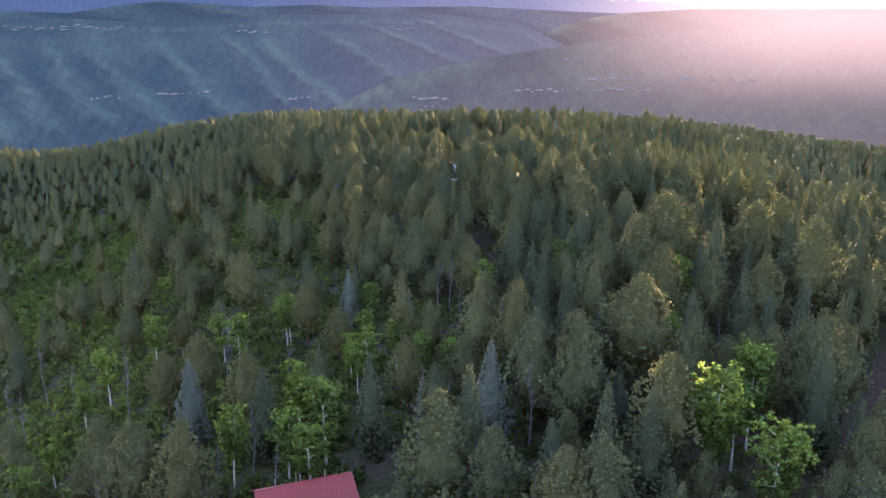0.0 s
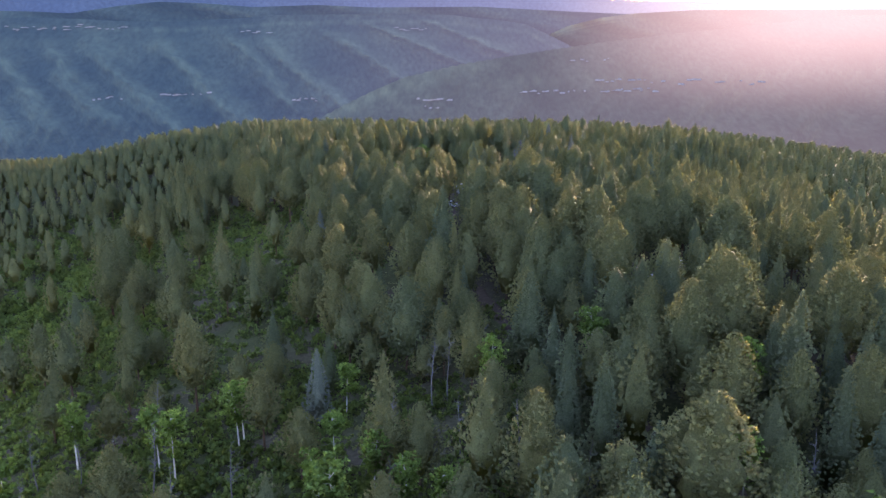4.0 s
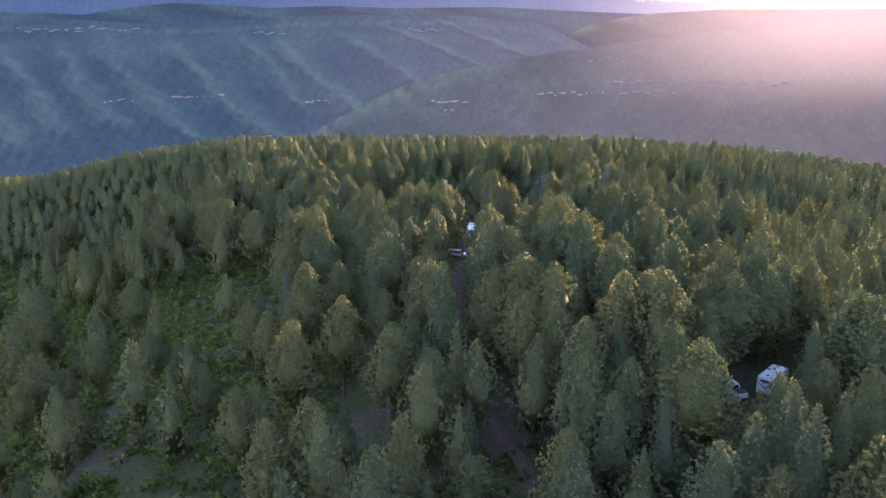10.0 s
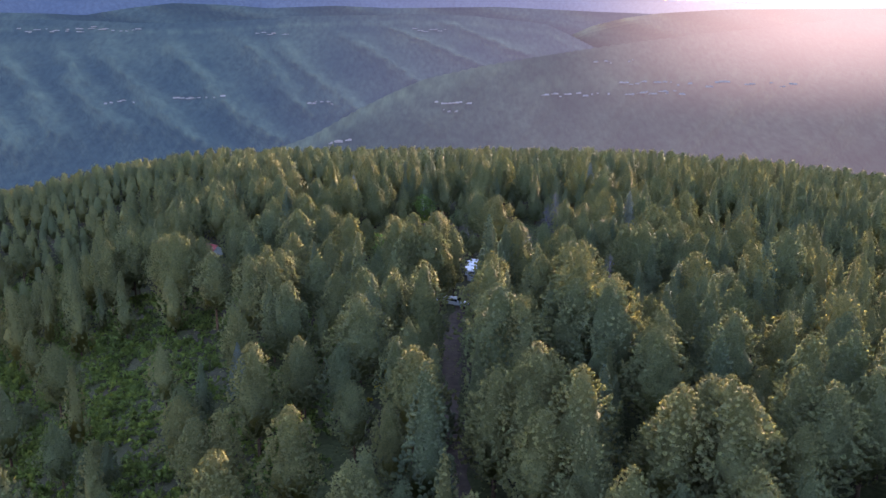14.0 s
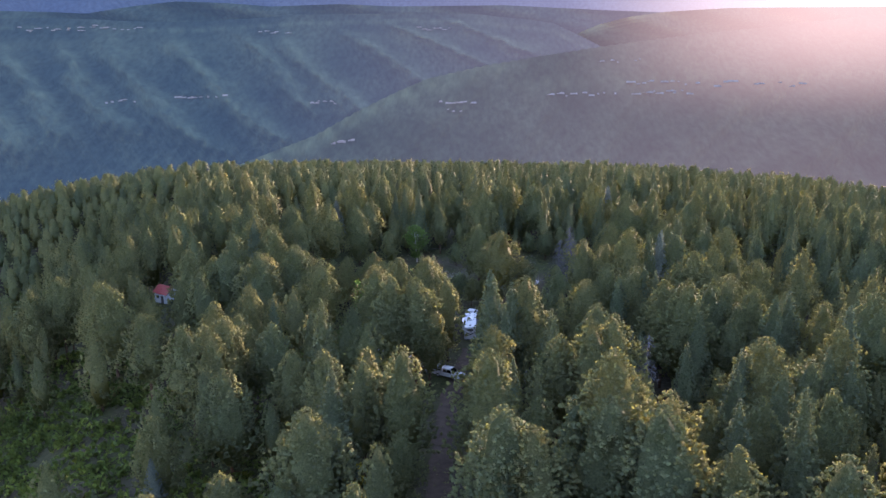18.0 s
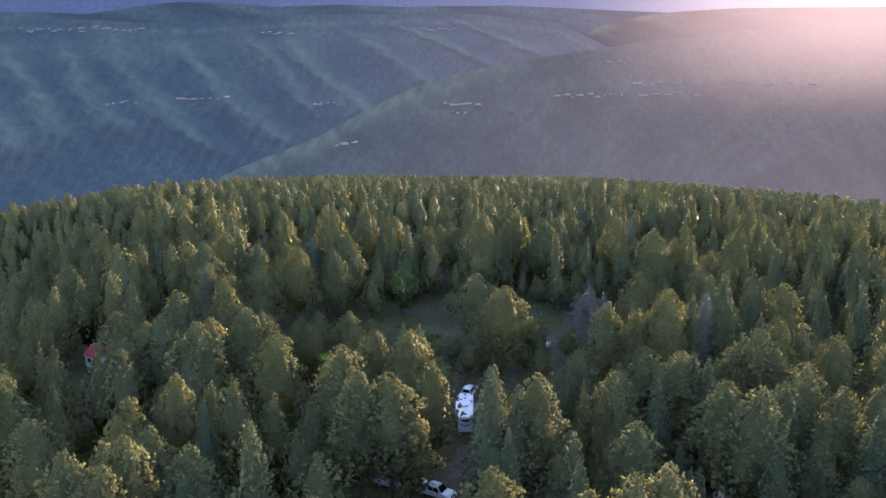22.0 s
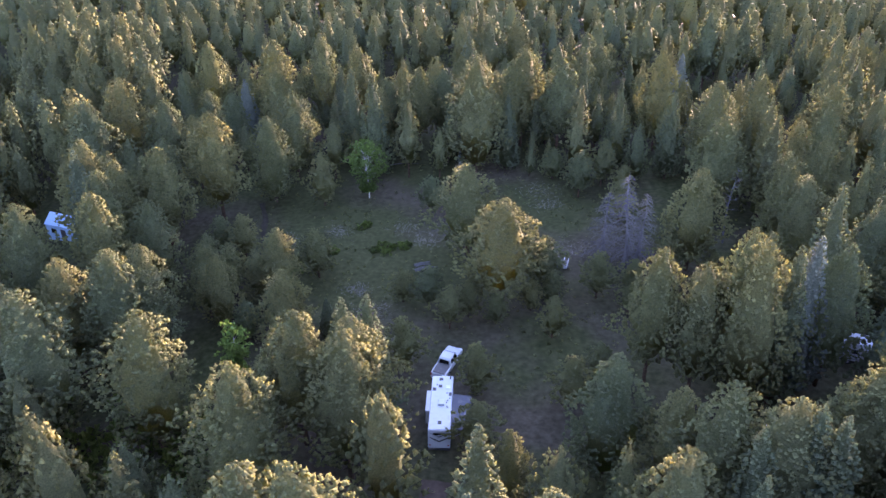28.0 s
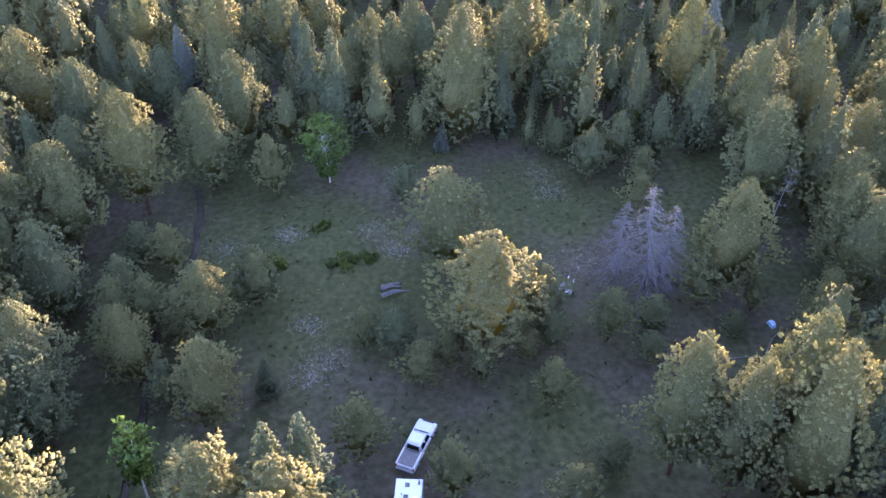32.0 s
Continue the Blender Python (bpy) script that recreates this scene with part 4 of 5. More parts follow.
PINES += [(21.9, 196.2, 16.6), (52.8, 198, 17.9), (42.3, 198.7, 16.6), (-15.3, 200.3, 17.1), (33, 200.6, 20.9), (-60.9, 202.1, 13.3), (24.9, 204.5, 17), (-64.5, 207.4, 11), (-59, 208.5, 9), (77.6, 209.1, 21), (32.1, 211.8, 18.5), (-28.5, 213.7, 14.6), (73.2, 214.7, 19.1), (-26.2, 215.3, 14.4), (32.9, 215.9, 17.8), (60.6, 216, 20.5), (60.1, 219, 20.4), (15.5, 220.7, 14.2), (18.2, 224.4, 18.2), (33.4, 224.4, 22.2), (-22.8, 225.9, 18.7), (27.9, 226.6, 21.9), (41.1, 226.7, 16.7), (34.3, 229.4, 21.2), (45.9, 231.6, 19.3), (-60.6, 232, 10.3), (18, 232.3, 22), (33.4, 233, 19.5), (43.2, 234.3, 20.1), (-39.7, 234.5, 11), (12.2, 235.8, 18.5), (-16.4, 236, 18.4)]
PINES += [(-66, 236.8, 9.8), (53.2, 237.6, 18.8), (8.5, 239, 20.1), (-76, 241.7, 12.7), (-30, 242.2, 15.6), (-26.9, 242.6, 16), (13.8, 242.7, 21.1), (58, 243.2, 18.8), (16, 243.9, 19.6), (48.3, 244.5, 20.4), (63.1, 245.6, 17.9), (-75.4, 247.1, 16.5), (54.9, 247.1, 19.7), (30.7, 250.2, 19.5), (-71.9, 251.4, 10.6), (-36.4, 254, 14), (-93.9, 255.1, 11), (42.3, 256.3, 19.8), (32.8, 258.2, 19.9), (-56.8, 258.3, 11.9), (-69.3, 259.8, 13.7), (25.9, 261, 23.4), (13.1, 261.7, 21.6), (-53.3, 262.4, 5.8), (-38.8, 262.4, 12.5), (60.4, 262.4, 17.5), (10, 263.1, 23.1), (52.2, 263.3, 17.3), (-20.9, 265.3, 16.3), (26.5, 265.5, 22.9), (21.4, 266.5, 22.3), (-21.2, 269.3, 14.1)]
PINES += [(-12.3, 271.1, 20.6), (22.5, 274.2, 24.9), (-15.4, 279.3, 14.5), (35.4, 280, 15.7), (15, 281.2, 16.2), (-98.2, 283.9, 24.6), (-35.5, 284.6, 16.3), (9.1, 286.6, 21.3), (50.6, 289.3, 18.1), (-3, 290.4, 20.7), (45.5, 291.1, 20.7), (-8.5, 292.1, 18.2), (-74.2, 293.9, 17.3), (-28.4, 294.5, 18.1), (-13.9, 295.1, 19.2), (23.7, 295.7, 21.8), (26.4, 296.7, 22.6), (19, 297.5, 19.6), (-84.1, 299.7, 7), (-20.6, 302.5, 17.4), (-101.4, 303, 24.3), (9.5, 303.3, 19.3), (-34.1, 307.4, 19.6), (-39.1, 311, 20.6), (-33.8, 313.7, 20.4), (-26.3, 314.2, 18.6), (27, 315.3, 19.3), (71.4, 317.2, 20.8), (42, 320, 22), (-33.3, 320.6, 18.4), (66.5, 323.4, 17.5), (52, 323.5, 17.2)]
PINES += [(40, 325.5, 20.8), (15.5, 325.5, 21.8), (-51.9, 326, 18.9), (-39.7, 326, 17.9), (48.2, 327, 19.9), (55.8, 327.8, 18.9), (-1.1, 328.1, 16.2), (-3.7, 328.3, 20.9), (-7.8, 328.5, 21.5), (52.8, 332.5, 18.7), (26.7, 332.6, 19), (54.2, 337.2, 19.1), (36.8, 338.4, 20.2), (-63.8, 339.3, 21.5), (32.5, 340.7, 20.3), (-12.4, 342.3, 20.2), (51.8, 342.6, 19.3), (49.3, 344.3, 22.1), (46.3, 344.5, 19.6), (29.5, 345.1, 15.9), (-69.6, 345.7, 18.3), (-125, 345.8, 10), (-2.8, 347.7, 20), (23.5, 349.2, 16.8), (71.9, 350, 18.1), (-109.1, 351, 15.3), (-71.2, 351.3, 18.4), (64.1, 351.4, 18.6), (-86.7, 351.5, 19.5), (-2.1, 351.7, 19.1), (10.4, 351.9, 8), (-24.7, 352.4, 19.4)]
PINES += [(-8.7, 353.4, 18.8), (-73, 353.5, 16.9), (-62.6, 353.8, 16.1), (-38.3, 354.3, 21.3), (-88.2, 354.7, 20.4), (56.1, 355, 20.5), (-82.6, 357, 20), (-85.4, 357.5, 16.1), (-11.6, 357.7, 13.6), (21.1, 360.4, 8), (40.4, 361.3, 23.1), (-47.1, 362.5, 19.8), (10.2, 362.8, 7.5), (35.3, 363.4, 18.9), (-32.6, 364.7, 19.7), (-51.2, 365.5, 17.9), (24.9, 365.6, 6), (30.5, 365.7, 19.3), (51.1, 365.9, 20.1), (-39.6, 366.3, 17.6), (1.1, 366.5, 8.4), (40.7, 366.7, 21.3), (-30, 367.3, 15.4), (-13.8, 369.1, 13.6), (-58.4, 370.3, 18.4), (49.4, 371, 17), (-31.7, 371.2, 16.2), (-19.8, 372.8, 6.6), (-83.3, 373.1, 17.5), (19.8, 373.6, 7), (-15.6, 374.3, 9), (-23.4, 374.9, 12.4)]
PINES += [(6.4, 375.7, 7), (-49.5, 376.9, 19.9), (12.5, 376.9, 5), (65.2, 377.6, 19.1), (-26.5, 378.2, 9), (8.8, 378.5, 6), (17.3, 379.9, 5.5), (60.5, 380, 17.4), (30.5, 380.1, 5), (3.4, 380.2, 7), (12.8, 380.7, 17.3), (-0.3, 381.1, 6), (-17.3, 381.5, 12.2), (20.1, 381.7, 6), (-20.2, 381.9, 8.5), (-24.2, 383.2, 9), (-28.2, 383.4, 9), (26.5, 383.5, 8), (40.3, 384.4, 4.5), (31.4, 384.7, 6), (-35.6, 385.1, 15), (-80.3, 385.2, 17.4), (19.2, 385.4, 8.9), (-18.9, 385.5, 9), (-13.1, 387.5, 8), (-29, 387.7, 8), (43.4, 389, 5), (-43.9, 389.6, 17.7), (37.4, 389.6, 8), (-14.2, 390.5, 7), (54.8, 390.6, 16.4), (40.4, 391.4, 16.9)]
# (65, 414), (69, 424) and (73.5, 436) are added to block the low sun
PINES += [(-25.3, 393.3, 8), (8.2, 394.2, 15.3), (-44, 394.7, 17), (54.1, 395, 15.8), (-29.3, 395.5, 6.6), (-37.9, 396.9, 17.7), (-50.3, 398.4, 18.8), (55.5, 400.6, 15.4), (-42.5, 402.3, 14), (61.5, 405, 16), (-31.9, 405.3, 19.5), (32.3, 405.4, 8), (2.1, 407.3, 7), (47.3, 407.5, 18), (-41.7, 408.5, 14), (-15.9, 409.6, 10), (59.8, 411.1, 15.9), (-24.6, 411.5, 16.1), (-55.1, 413.6, 19.5), (33.8, 413.7, 6.6), (26.6, 413.9, 9), (65, 414, 17), (27.1, 416.5, 7.4), (30.9, 418.7, 9), (-44.6, 420.1, 16.4), (22.6, 420.7, 6.5), (49.1, 421.3, 18.8), (9, 423.4, 22.1), (69, 424, 18.1), (-157.3, 424.7, 17.8), (-53.8, 424.9, 19), (-110.4, 428.4, 19.4)]
PINES += [(-8.4, 429.5, 14), (23.9, 431, 19), (15.2, 431.6, 18.9), (-7.4, 432.1, 15), (-77.5, 432.5, 14.1), (-1.7, 432.8, 16.9), (-96.6, 433.6, 16.1), (73.5, 436, 16.7), (17.4, 436.3, 20.1), (2.8, 437.5, 15.2), (-5.3, 437.8, 15.4), (-72.2, 438, 15.5), (-157, 439.9, 18.6), (-30, 440.9, 20.4), (-37.1, 441.9, 11.1), (5.9, 445.5, 15.7), (26.5, 446, 14.4), (-14.3, 446.6, 16.8), (29.6, 451, 15.9), (8.5, 452, 13.8), (34, 461, 14.1), (-100.6, 463.6, 16.9), (38, 473, 10.6)]
FIRS = []
FIRS += [(25.9, 87.7, 13), (13.2, 94.8, 15.6), (25.7, 97.2, 17.4), (3.3, 101.9, 19.8), (-10.6, 114.9, 17), (25.6, 117.7, 11.9), (-26.8, 118.6, 16), (20.9, 121, 18), (50.4, 155.1, 22.8), (19.3, 159.6, 16.9), (67.4, 162.2, 21.9), (15.5, 180.8, 17.8), (40.5, 184.6, 20.2), (15.5, 184.9, 16.1), (0, 185, 12.8), (40.9, 190.8, 19.5), (27.7, 195.2, 16.6), (4.3, 230.9, 4.1), (0.3, 235.4, 22.7), (38.4, 248.7, 19.7), (-50.5, 252.3, 8.5), (-48.6, 256.3, 7.5), (0.1, 257.3, 16.4), (40.7, 263.8, 17.5), (24.3, 264.1, 20.2), (42.8, 268.9, 21.7), (36.1, 270.2, 20), (18.2, 271.2, 20.6), (8.9, 271.6, 14.7), (60, 274.9, 18.5), (44.5, 280.9, 20.2), (-11.6, 284.5, 20.5)]
FIRS += [(56.2, 289, 17.9), (42.8, 290.5, 19.2), (54.1, 291, 19.5), (-16.7, 307.8, 23.6), (64.2, 308.5, 20.8), (19.3, 313.2, 19.1), (56.1, 318.7, 19.9), (13.3, 323.3, 21.2), (9.9, 323.4, 23.5), (60.5, 323.8, 19.4), (33.8, 336, 19.4), (40.7, 337, 19.9), (38.8, 337.8, 20.5), (-4, 355.5, 19), (-1.8, 357, 18.2), (83, 359.5, 18.5), (44.2, 362.2, 22.1), (56, 363.1, 18.2), (69.5, 373.4, 15.2), (-9.5, 374.1, 6), (53.9, 378.1, 21.7), (81, 381.2, 17.7), (74.7, 383.4, 15.4), (62.6, 384.4, 18.5), (-48.9, 394.1, 19.1), (94.7, 395.9, 16.5), (42.5, 422.2, 16.7), (-13.2, 427.3, 18.4), (7.1, 449.5, 19.3)]
SPRUCES = []
SPRUCES += [(6.6, 114.1, 17.8), (-41, 129.3, 16.3), (-19.2, 167.6, 13.5), (-21.6, 217.8, 6.7), (-35, 281.4, 11.3), (47.1, 365.4, 21.5), (6.3, 421.2, 5.1), (-34, 434.4, 14.7), (47.9, 445.3, 16.6)]
ASPENS = []
ASPENS += [(38.5, 89.9, 18.1), (34.2, 101.1, 20), (35.8, 103.9, 9), (-17.9, 104.8, 13), (39.8, 107.5, 15), (-21.9, 110.5, 13), (43.7, 113, 17), (-30.5, 113.2, 14), (-17.1, 114.4, 15), (-22.7, 125.1, 13.6), (-12.3, 133.1, 14.2), (1, 133.2, 10), (37.9, 135.8, 13), (-3.4, 136.4, 11), (-16.2, 142.2, 10), (-8.3, 143.2, 11), (-14.4, 150.5, 10.2), (-65.3, 156.3, 13), (44.6, 156.9, 15), (25.6, 176.1, 13), (-17.8, 360.2, 12), (-8.8, 412.7, 9.9)]
BARE = []
BARE += [(-21.7, 102.4, 11), (23.9, 103.8, 8), (-6.3, 104.2, 9), (-35, 110.3, 13), (-31.7, 110.9, 11), (-27.9, 114, 13), (12.5, 114.4, 14), (55.3, 116, 16), (18.7, 134.8, 12), (45.3, 135.5, 13), (63.3, 141.1, 14.1), (-27.4, 144.2, 12), (10.8, 144.8, 13), (-78.7, 148.5, 12.2), (-40.2, 149.7, 15), (-81.7, 150.4, 14.1), (3.2, 151.5, 11), (-72.4, 156.8, 12), (-64.4, 164.4, 11), (-84.6, 170.5, 16), (-61, 172.7, 14), (7.9, 185, 8), (-6.7, 201.7, 10), (-6.7, 211.3, 11), (47.4, 398.9, 13)]


def stand(models, x, y, tall, r, widen=1.0):
    k = tall / UNIT
    g = k * widen * r.uniform(0.92, 1.08)
    m = pose(x, y, gz(x, y) - 0.15, 0, 0, r.uniform(0, 360)) @ Matrix.Diagonal((g, g, k, 1))
    taken.append((x, y))
    return copy_thing(models[int(r.integers(len(models)))], m)


pines = [tree_thing("ponderosa_pine", w, c, BARK, PINE, "tall olive-green ponderosa pine with a rounded crown", "pine tree", "pines on the ridge") for w, c in PINE_FULL]
fine_pines = [tree_thing("ponderosa_pine", w, c, BARK, PINE, "broad olive-green ponderosa pine with a rounded dense crown", "pine tree", "pines on the ridge") for w, c in PINE_FINE]
young_pines = [tree_thing("young_pine", w, c, BARK, PINE, "young dull green pine growing on the meadow's edge", "pine tree", "young pines") for w, c in PINE_YOUNG]
firs = [tree_thing("fir_tree", w, c, BARK, FIR, "dark green fir tree with a narrow pointed crown", "fir tree", "firs on the ridge") for w, c in FIR_FULL]
spruces = [tree_thing("blue_spruce", w, c, BARK, SPRUCE, "blue-grey spruce with a narrow pointed crown", "spruce tree", "blue spruces on the ridge") for w, c in FIR_FULL[:2]]
for models, places in ((pines, PINES), (firs, FIRS), (spruces, SPRUCES)):
    for x, y, tall in places:
        open_grown = ((x - 4) / 25) ** 2 + ((y - 396) / 23) ** 2 < 0.75
        near_camp = models is pines and 335 < y < 425 and abs(x - 5) < 62
        stand(young_pines if models is pines and tall < 11 else fine_pines if near_camp else models, x, y, tall, rng, 1.22 if open_grown and tall > 13 else 1.25 if tall < 9 else 0.8 if x > 27 and 352 < y < 376 else 1.0)


def clear_of(x, y, room):
    """True where nothing stands within room metres and no track, clearing or camp lies."""
    if min(((x - a) ** 2 + (y - c) ** 2 for a, c in taken), default=1e9) < room * room:
        return False
    return not keep_open(x, y)


def keep_open(x, y):
    """The meadow, the tracks and the pitches of the camp stay free of trees."""
    if ((x - 4) / 25) ** 2 + ((y - 398) / 21) ** 2 < 1 or ((x - 17) / 10) ** 2 + ((y - 378) / 12) ** 2 < 1 or ((x - 50) / 8) ** 2 + ((y - 225) / 8) ** 2 < 1:
        return True
    if ((x - 57) / 7) ** 2 + ((y - 364.5) / 5.5) ** 2 < 1 or ((x + 58) / 6) ** 2 + ((y - 396) / 8) ** 2 < 1:
        return True
    if -36 < x < 46 and 345 < y < 420 or ((x + 68) / 26) ** 2 + ((y - 305) / 22) ** 2 < 1:
        return True
    if (abs(x - 6) < 4 and 335 < y < 378) or (abs(x - 2) < 4 and 240 < y < 336) or ((x + 18) / 9) ** 2 + ((y - 98) / 9) ** 2 < 1:
        return True
    for x0, y0, x1, y1, half in LANES:
        s = min(1, max(0, ((x - x0) * (x1 - x0) + (y - y0) * (y1 - y0)) / ((x1 - x0) ** 2 + (y1 - y0) ** 2)))
        if math.hypot(x - x0 - s * (x1 - x0), y - y0 - s * (y1 - y0)) < half:
            return True
    return any((x - a) ** 2 + (y - c) ** 2 < 10 for a, c in track_spots)


LANES = [(-9.6, 291, -8.2, 268, 4.2), (-71.5, 389, -60, 361, 6.5), (-60, 401, -47, 375, 6.5), (37.3, 292.8, 31, 268, 4.5), (20, 278, 16.5, 250, 4.0), (50, 230, 38, 196, 6.5), (-5.6, 336, -3.2, 304, 5.5), (2, 332, 3, 304, 5.0), (47, 357, 40, 346, 4.5), (11, 206, 14, 180, 6.5)]
near_count = 0
taken += [(a, c) for a, c, h in ASPENS + BARE] + [(31.5, 392.5), (31.2, 298.4)]
for i in range(2200):
    x, y = rng.uniform(-48, 60), rng.uniform(70, 445)
    if abs(x) > 8 + 0.52 * (y - 10) or (x < -8 and y < 345 and rng.random() < 0.9) or (x < 12 and y < 172):
        continue
    if clear_of(x, y, 5.8) and near_count < 125:
        stand(firs if rng.random() < (0.5 if x > 14 else 0.3) else pines, x, y, rng.uniform(11, 20), rng, rng.uniform(0.78, 1.0))
        near_count += 1


def aspen_model(r, low=0.42, wide=2.3, limbs=26):
    """A pale slender trunk, forked limbs, an airy crown of small leaves."""
    tall = 14.0
    zs = np.linspace(0, 1, 7)
    bend = r.normal(size=2) * 0.35
    path = np.stack([bend[0] * zs**2, bend[1] * zs**2, zs * tall * 0.94], 1)
    wood, at = [tube(path, 0.15 * (1 - zs * 0.9), 6)], []
    for i in range(limbs):
        h = r.uniform(low, 0.95)
        a = r.uniform(0, 6.28)
        reach = wide * math.sin(math.pi * (h - low + 0.08) / (1.14 - low)) ** 0.7 * r.uniform(0.5, 1.1)
        out = np.array([math.cos(a), math.sin(a), r.uniform(0.3, 0.9)])
        foot = np.array([bend[0] * h * h, bend[1] * h * h, h * tall * 0.94])
        q = np.linspace(0, 1, 4)[:, None]
        wood.append(tube(foot + q * out * reach, 0.035 * (1.1 - q[:, 0]), 3))
        k = 20
        s = r.uniform(0.35, 1.05, (k, 1))
        at.append(foot + s * out * reach + r.normal(size=(k, 3)) * 0.38)
    at = np.concatenate(at)
    way = r.normal(size=at.shape) * 0.6 + [0, 0, 0.5]
    heart = np.stack([at[:, 0] * 0, at[:, 1] * 0, at[:, 2] * 0 + tall * 0.62], 1)
    return joined(wood), tufts(at, way / np.linalg.norm(way, axis=1)[:, None], np.full(len(at), 0.34), 5, 0.5, r, heart)


def bare_model(r, limbs=20, droop=False):
    """A dead tree: trunk, crooked limbs and twigs."""
    tall = 14.0
    zs = np.linspace(0, 1, 8)
    path = np.stack([0.25 * np.sin(zs * 5 + r.random() * 6), 0.25 * np.sin(zs * 4 + r.random() * 6), zs * tall], 1)
    path -= path[0]
    wood = [tube(path, (0.20 if droop else 0.13) * (1 - zs * 0.92), 6)]
    for i in range(limbs):
        h = r.uniform(0.12, 0.97) if droop else r.uniform(0.45, 0.98)
        foot = np.array([np.interp(h, zs, path[:, k]) for k in range(3)])
        a = r.uniform(0, 6.28)
        reach = (3.4 * (1.02 - h) ** 0.8 + 0.25) * r.uniform(0.75, 1.15) if droop else r.uniform(0.8, 2.2) * (1.25 - h)
        out = np.array([math.cos(a), math.sin(a), 0.0])
        q = np.linspace(0, 1, 5)
        lp = foot + np.outer(q * reach, out) + r.normal(size=(5, 3)) * 0.05 * q[:, None]
        lp[:, 2] += (-0.75 * q**1.3 * reach + 0.25 * q**3 * reach) if droop else q * reach * r.uniform(0.35, 1.1)
        wood.append(tube(lp, 0.045 * (1.08 - q), 3))
        for j in range(6 if droop else 4):
            s = r.uniform(0.35, 1)
            p0 = np.array([np.interp(s, q, lp[:, k]) for k in range(3)])
            tw = out * 0.6 + r.normal(size=3) * 0.55 + [0, 0, -0.45 if droop else 0.5]
            wood.append(tube([p0, p0 + tw * reach * 0.17, p0 + tw * reach * 0.34 + r.normal(size=3) * 0.04], [0.022, 0.014, 0.006], 3))
    return joined(wood)


ASPEN_FULL = model_set(100, 4, aspen_model)
ASPEN_BROAD = aspen_model(np.random.default_rng(108), 0.14, 4.6, 70)
aspens = [tree_thing("aspen", w, c, PALEBARK, ASPEN, "slender aspen with pale bark and bright green leaves", "aspen tree", "aspens on the slope") for w, c in ASPEN_FULL]
broad_aspen = [tree_thing("aspen", *ASPEN_BROAD, PALEBARK, ASPEN, "broad aspen with pale bark and light green leaves on the meadow", "aspen tree", "aspens on the slope")]
bares = [tree_thing("bare_tree", bare_model(np.random.default_rng(120 + i)), None, DEADWOOD, None, "leafless dead aspen with pale grey branches", "dead tree", "dead trees on the slope") for i in range(4)]
ghost = [tree_thing("dead_spruce", bare_model(np.random.default_rng(140 + i), 150, True), None, DEADWOOD, None, "tall dead spruce with drooping silver-grey branches", "dead tree", "dead spruces") for i in range(2)]
scatter_rng = np.random.default_rng(77)
for i in range(34):  # more slender aspens, leafy and dead, on the near slope
    x, y = scatter_rng.uniform(-70, 12), scatter_rng.uniform(98, 172)
    if clear_of(x, y, 2.5):
        (BARE if i % 5 < 3 else ASPENS).append((x, y, scatter_rng.uniform(8, 14)))
        taken.append((x, y))
UNIT = 14.0
for models, places in ((aspens, ASPENS), (bares, BARE)):
    for x, y, tall in places:
        stand(broad_aspen if models is aspens and y > 405 else models, x, y, tall, rng, 1.2)
for x, y, tall in ((31.3, 391.8, 15.6), (28.6, 393.6, 11.8), (33.4, 392.8, 12.0), (31.2, 298.4, 19.5), (63.0, 391.0, 9.0)):
    stand(ghost, x, y, tall, rng, 1.12 if y > 350 else 0.7)
UNIT = 18.0
for t in pines + fine_pines + young_pines + firs + spruces + aspens + broad_aspen + bares + ghost:
    for o in (*t.children, t):
        bpy.data.objects.remove(o)


def woods(name, label, spots, pine_models, fir_models, r):
    """Many trees joined into one leafy mesh and one of trunks."""
    cv, cf, cn, ct, wv, wf, nc, nw = [], [], [], [], [], [], 0, 0
    for x, y, tall in spots:
        is_fir = r.random() < (0.5 if x > 14 else 0.25)
        models = fir_models if is_fir else pine_models
        (w1, w2), (c1, c2, c3) = models[int(r.integers(len(models)))]
        k, a = tall / UNIT, r.uniform(0, 6.28)
        g = k * r.uniform(0.8, 1.06)
        rot = np.array([[math.cos(a) * g, -math.sin(a) * g, 0], [math.sin(a) * g, math.cos(a) * g, 0], [0, 0, k]])
        foot = np.array([x, y, gz(x, y) - 0.15])
        cv.append(c1 @ rot.T + foot)
        cf.append(c2 + nc)
        spin = rot / np.array([g, g, k])[None]
        cn.append(c3 @ spin.T)
        ct.append(np.full(len(c2), r.random()))
        nc += len(c1)
        wv.append(w1 @ rot.T + foot)
        wf.append(w2 + nw)
        nw += len(w1)
    root = new(name)
    tagged(root, label, "woods", kind="stuff")
    solid("crowns", np.concatenate(cv), np.concatenate(cf), PINE, root, tone=np.concatenate(ct), smooth=True, normals=np.concatenate(cn))
    solid("trunks", np.concatenate(wv), np.concatenate(wf), BARK, root)


cells = {}


def roomy(x, y, room):
    key = (int(x // 8), int(y // 8))
    for i in (-1, 0, 1):
        for j in (-1, 0, 1):
            for a, c in cells.get((key[0] + i, key[1] + j), ()):
                if (x - a) ** 2 + (y - c) ** 2 < room * room:
                    return False
    cells.setdefault(key, []).append((x, y))
    return True


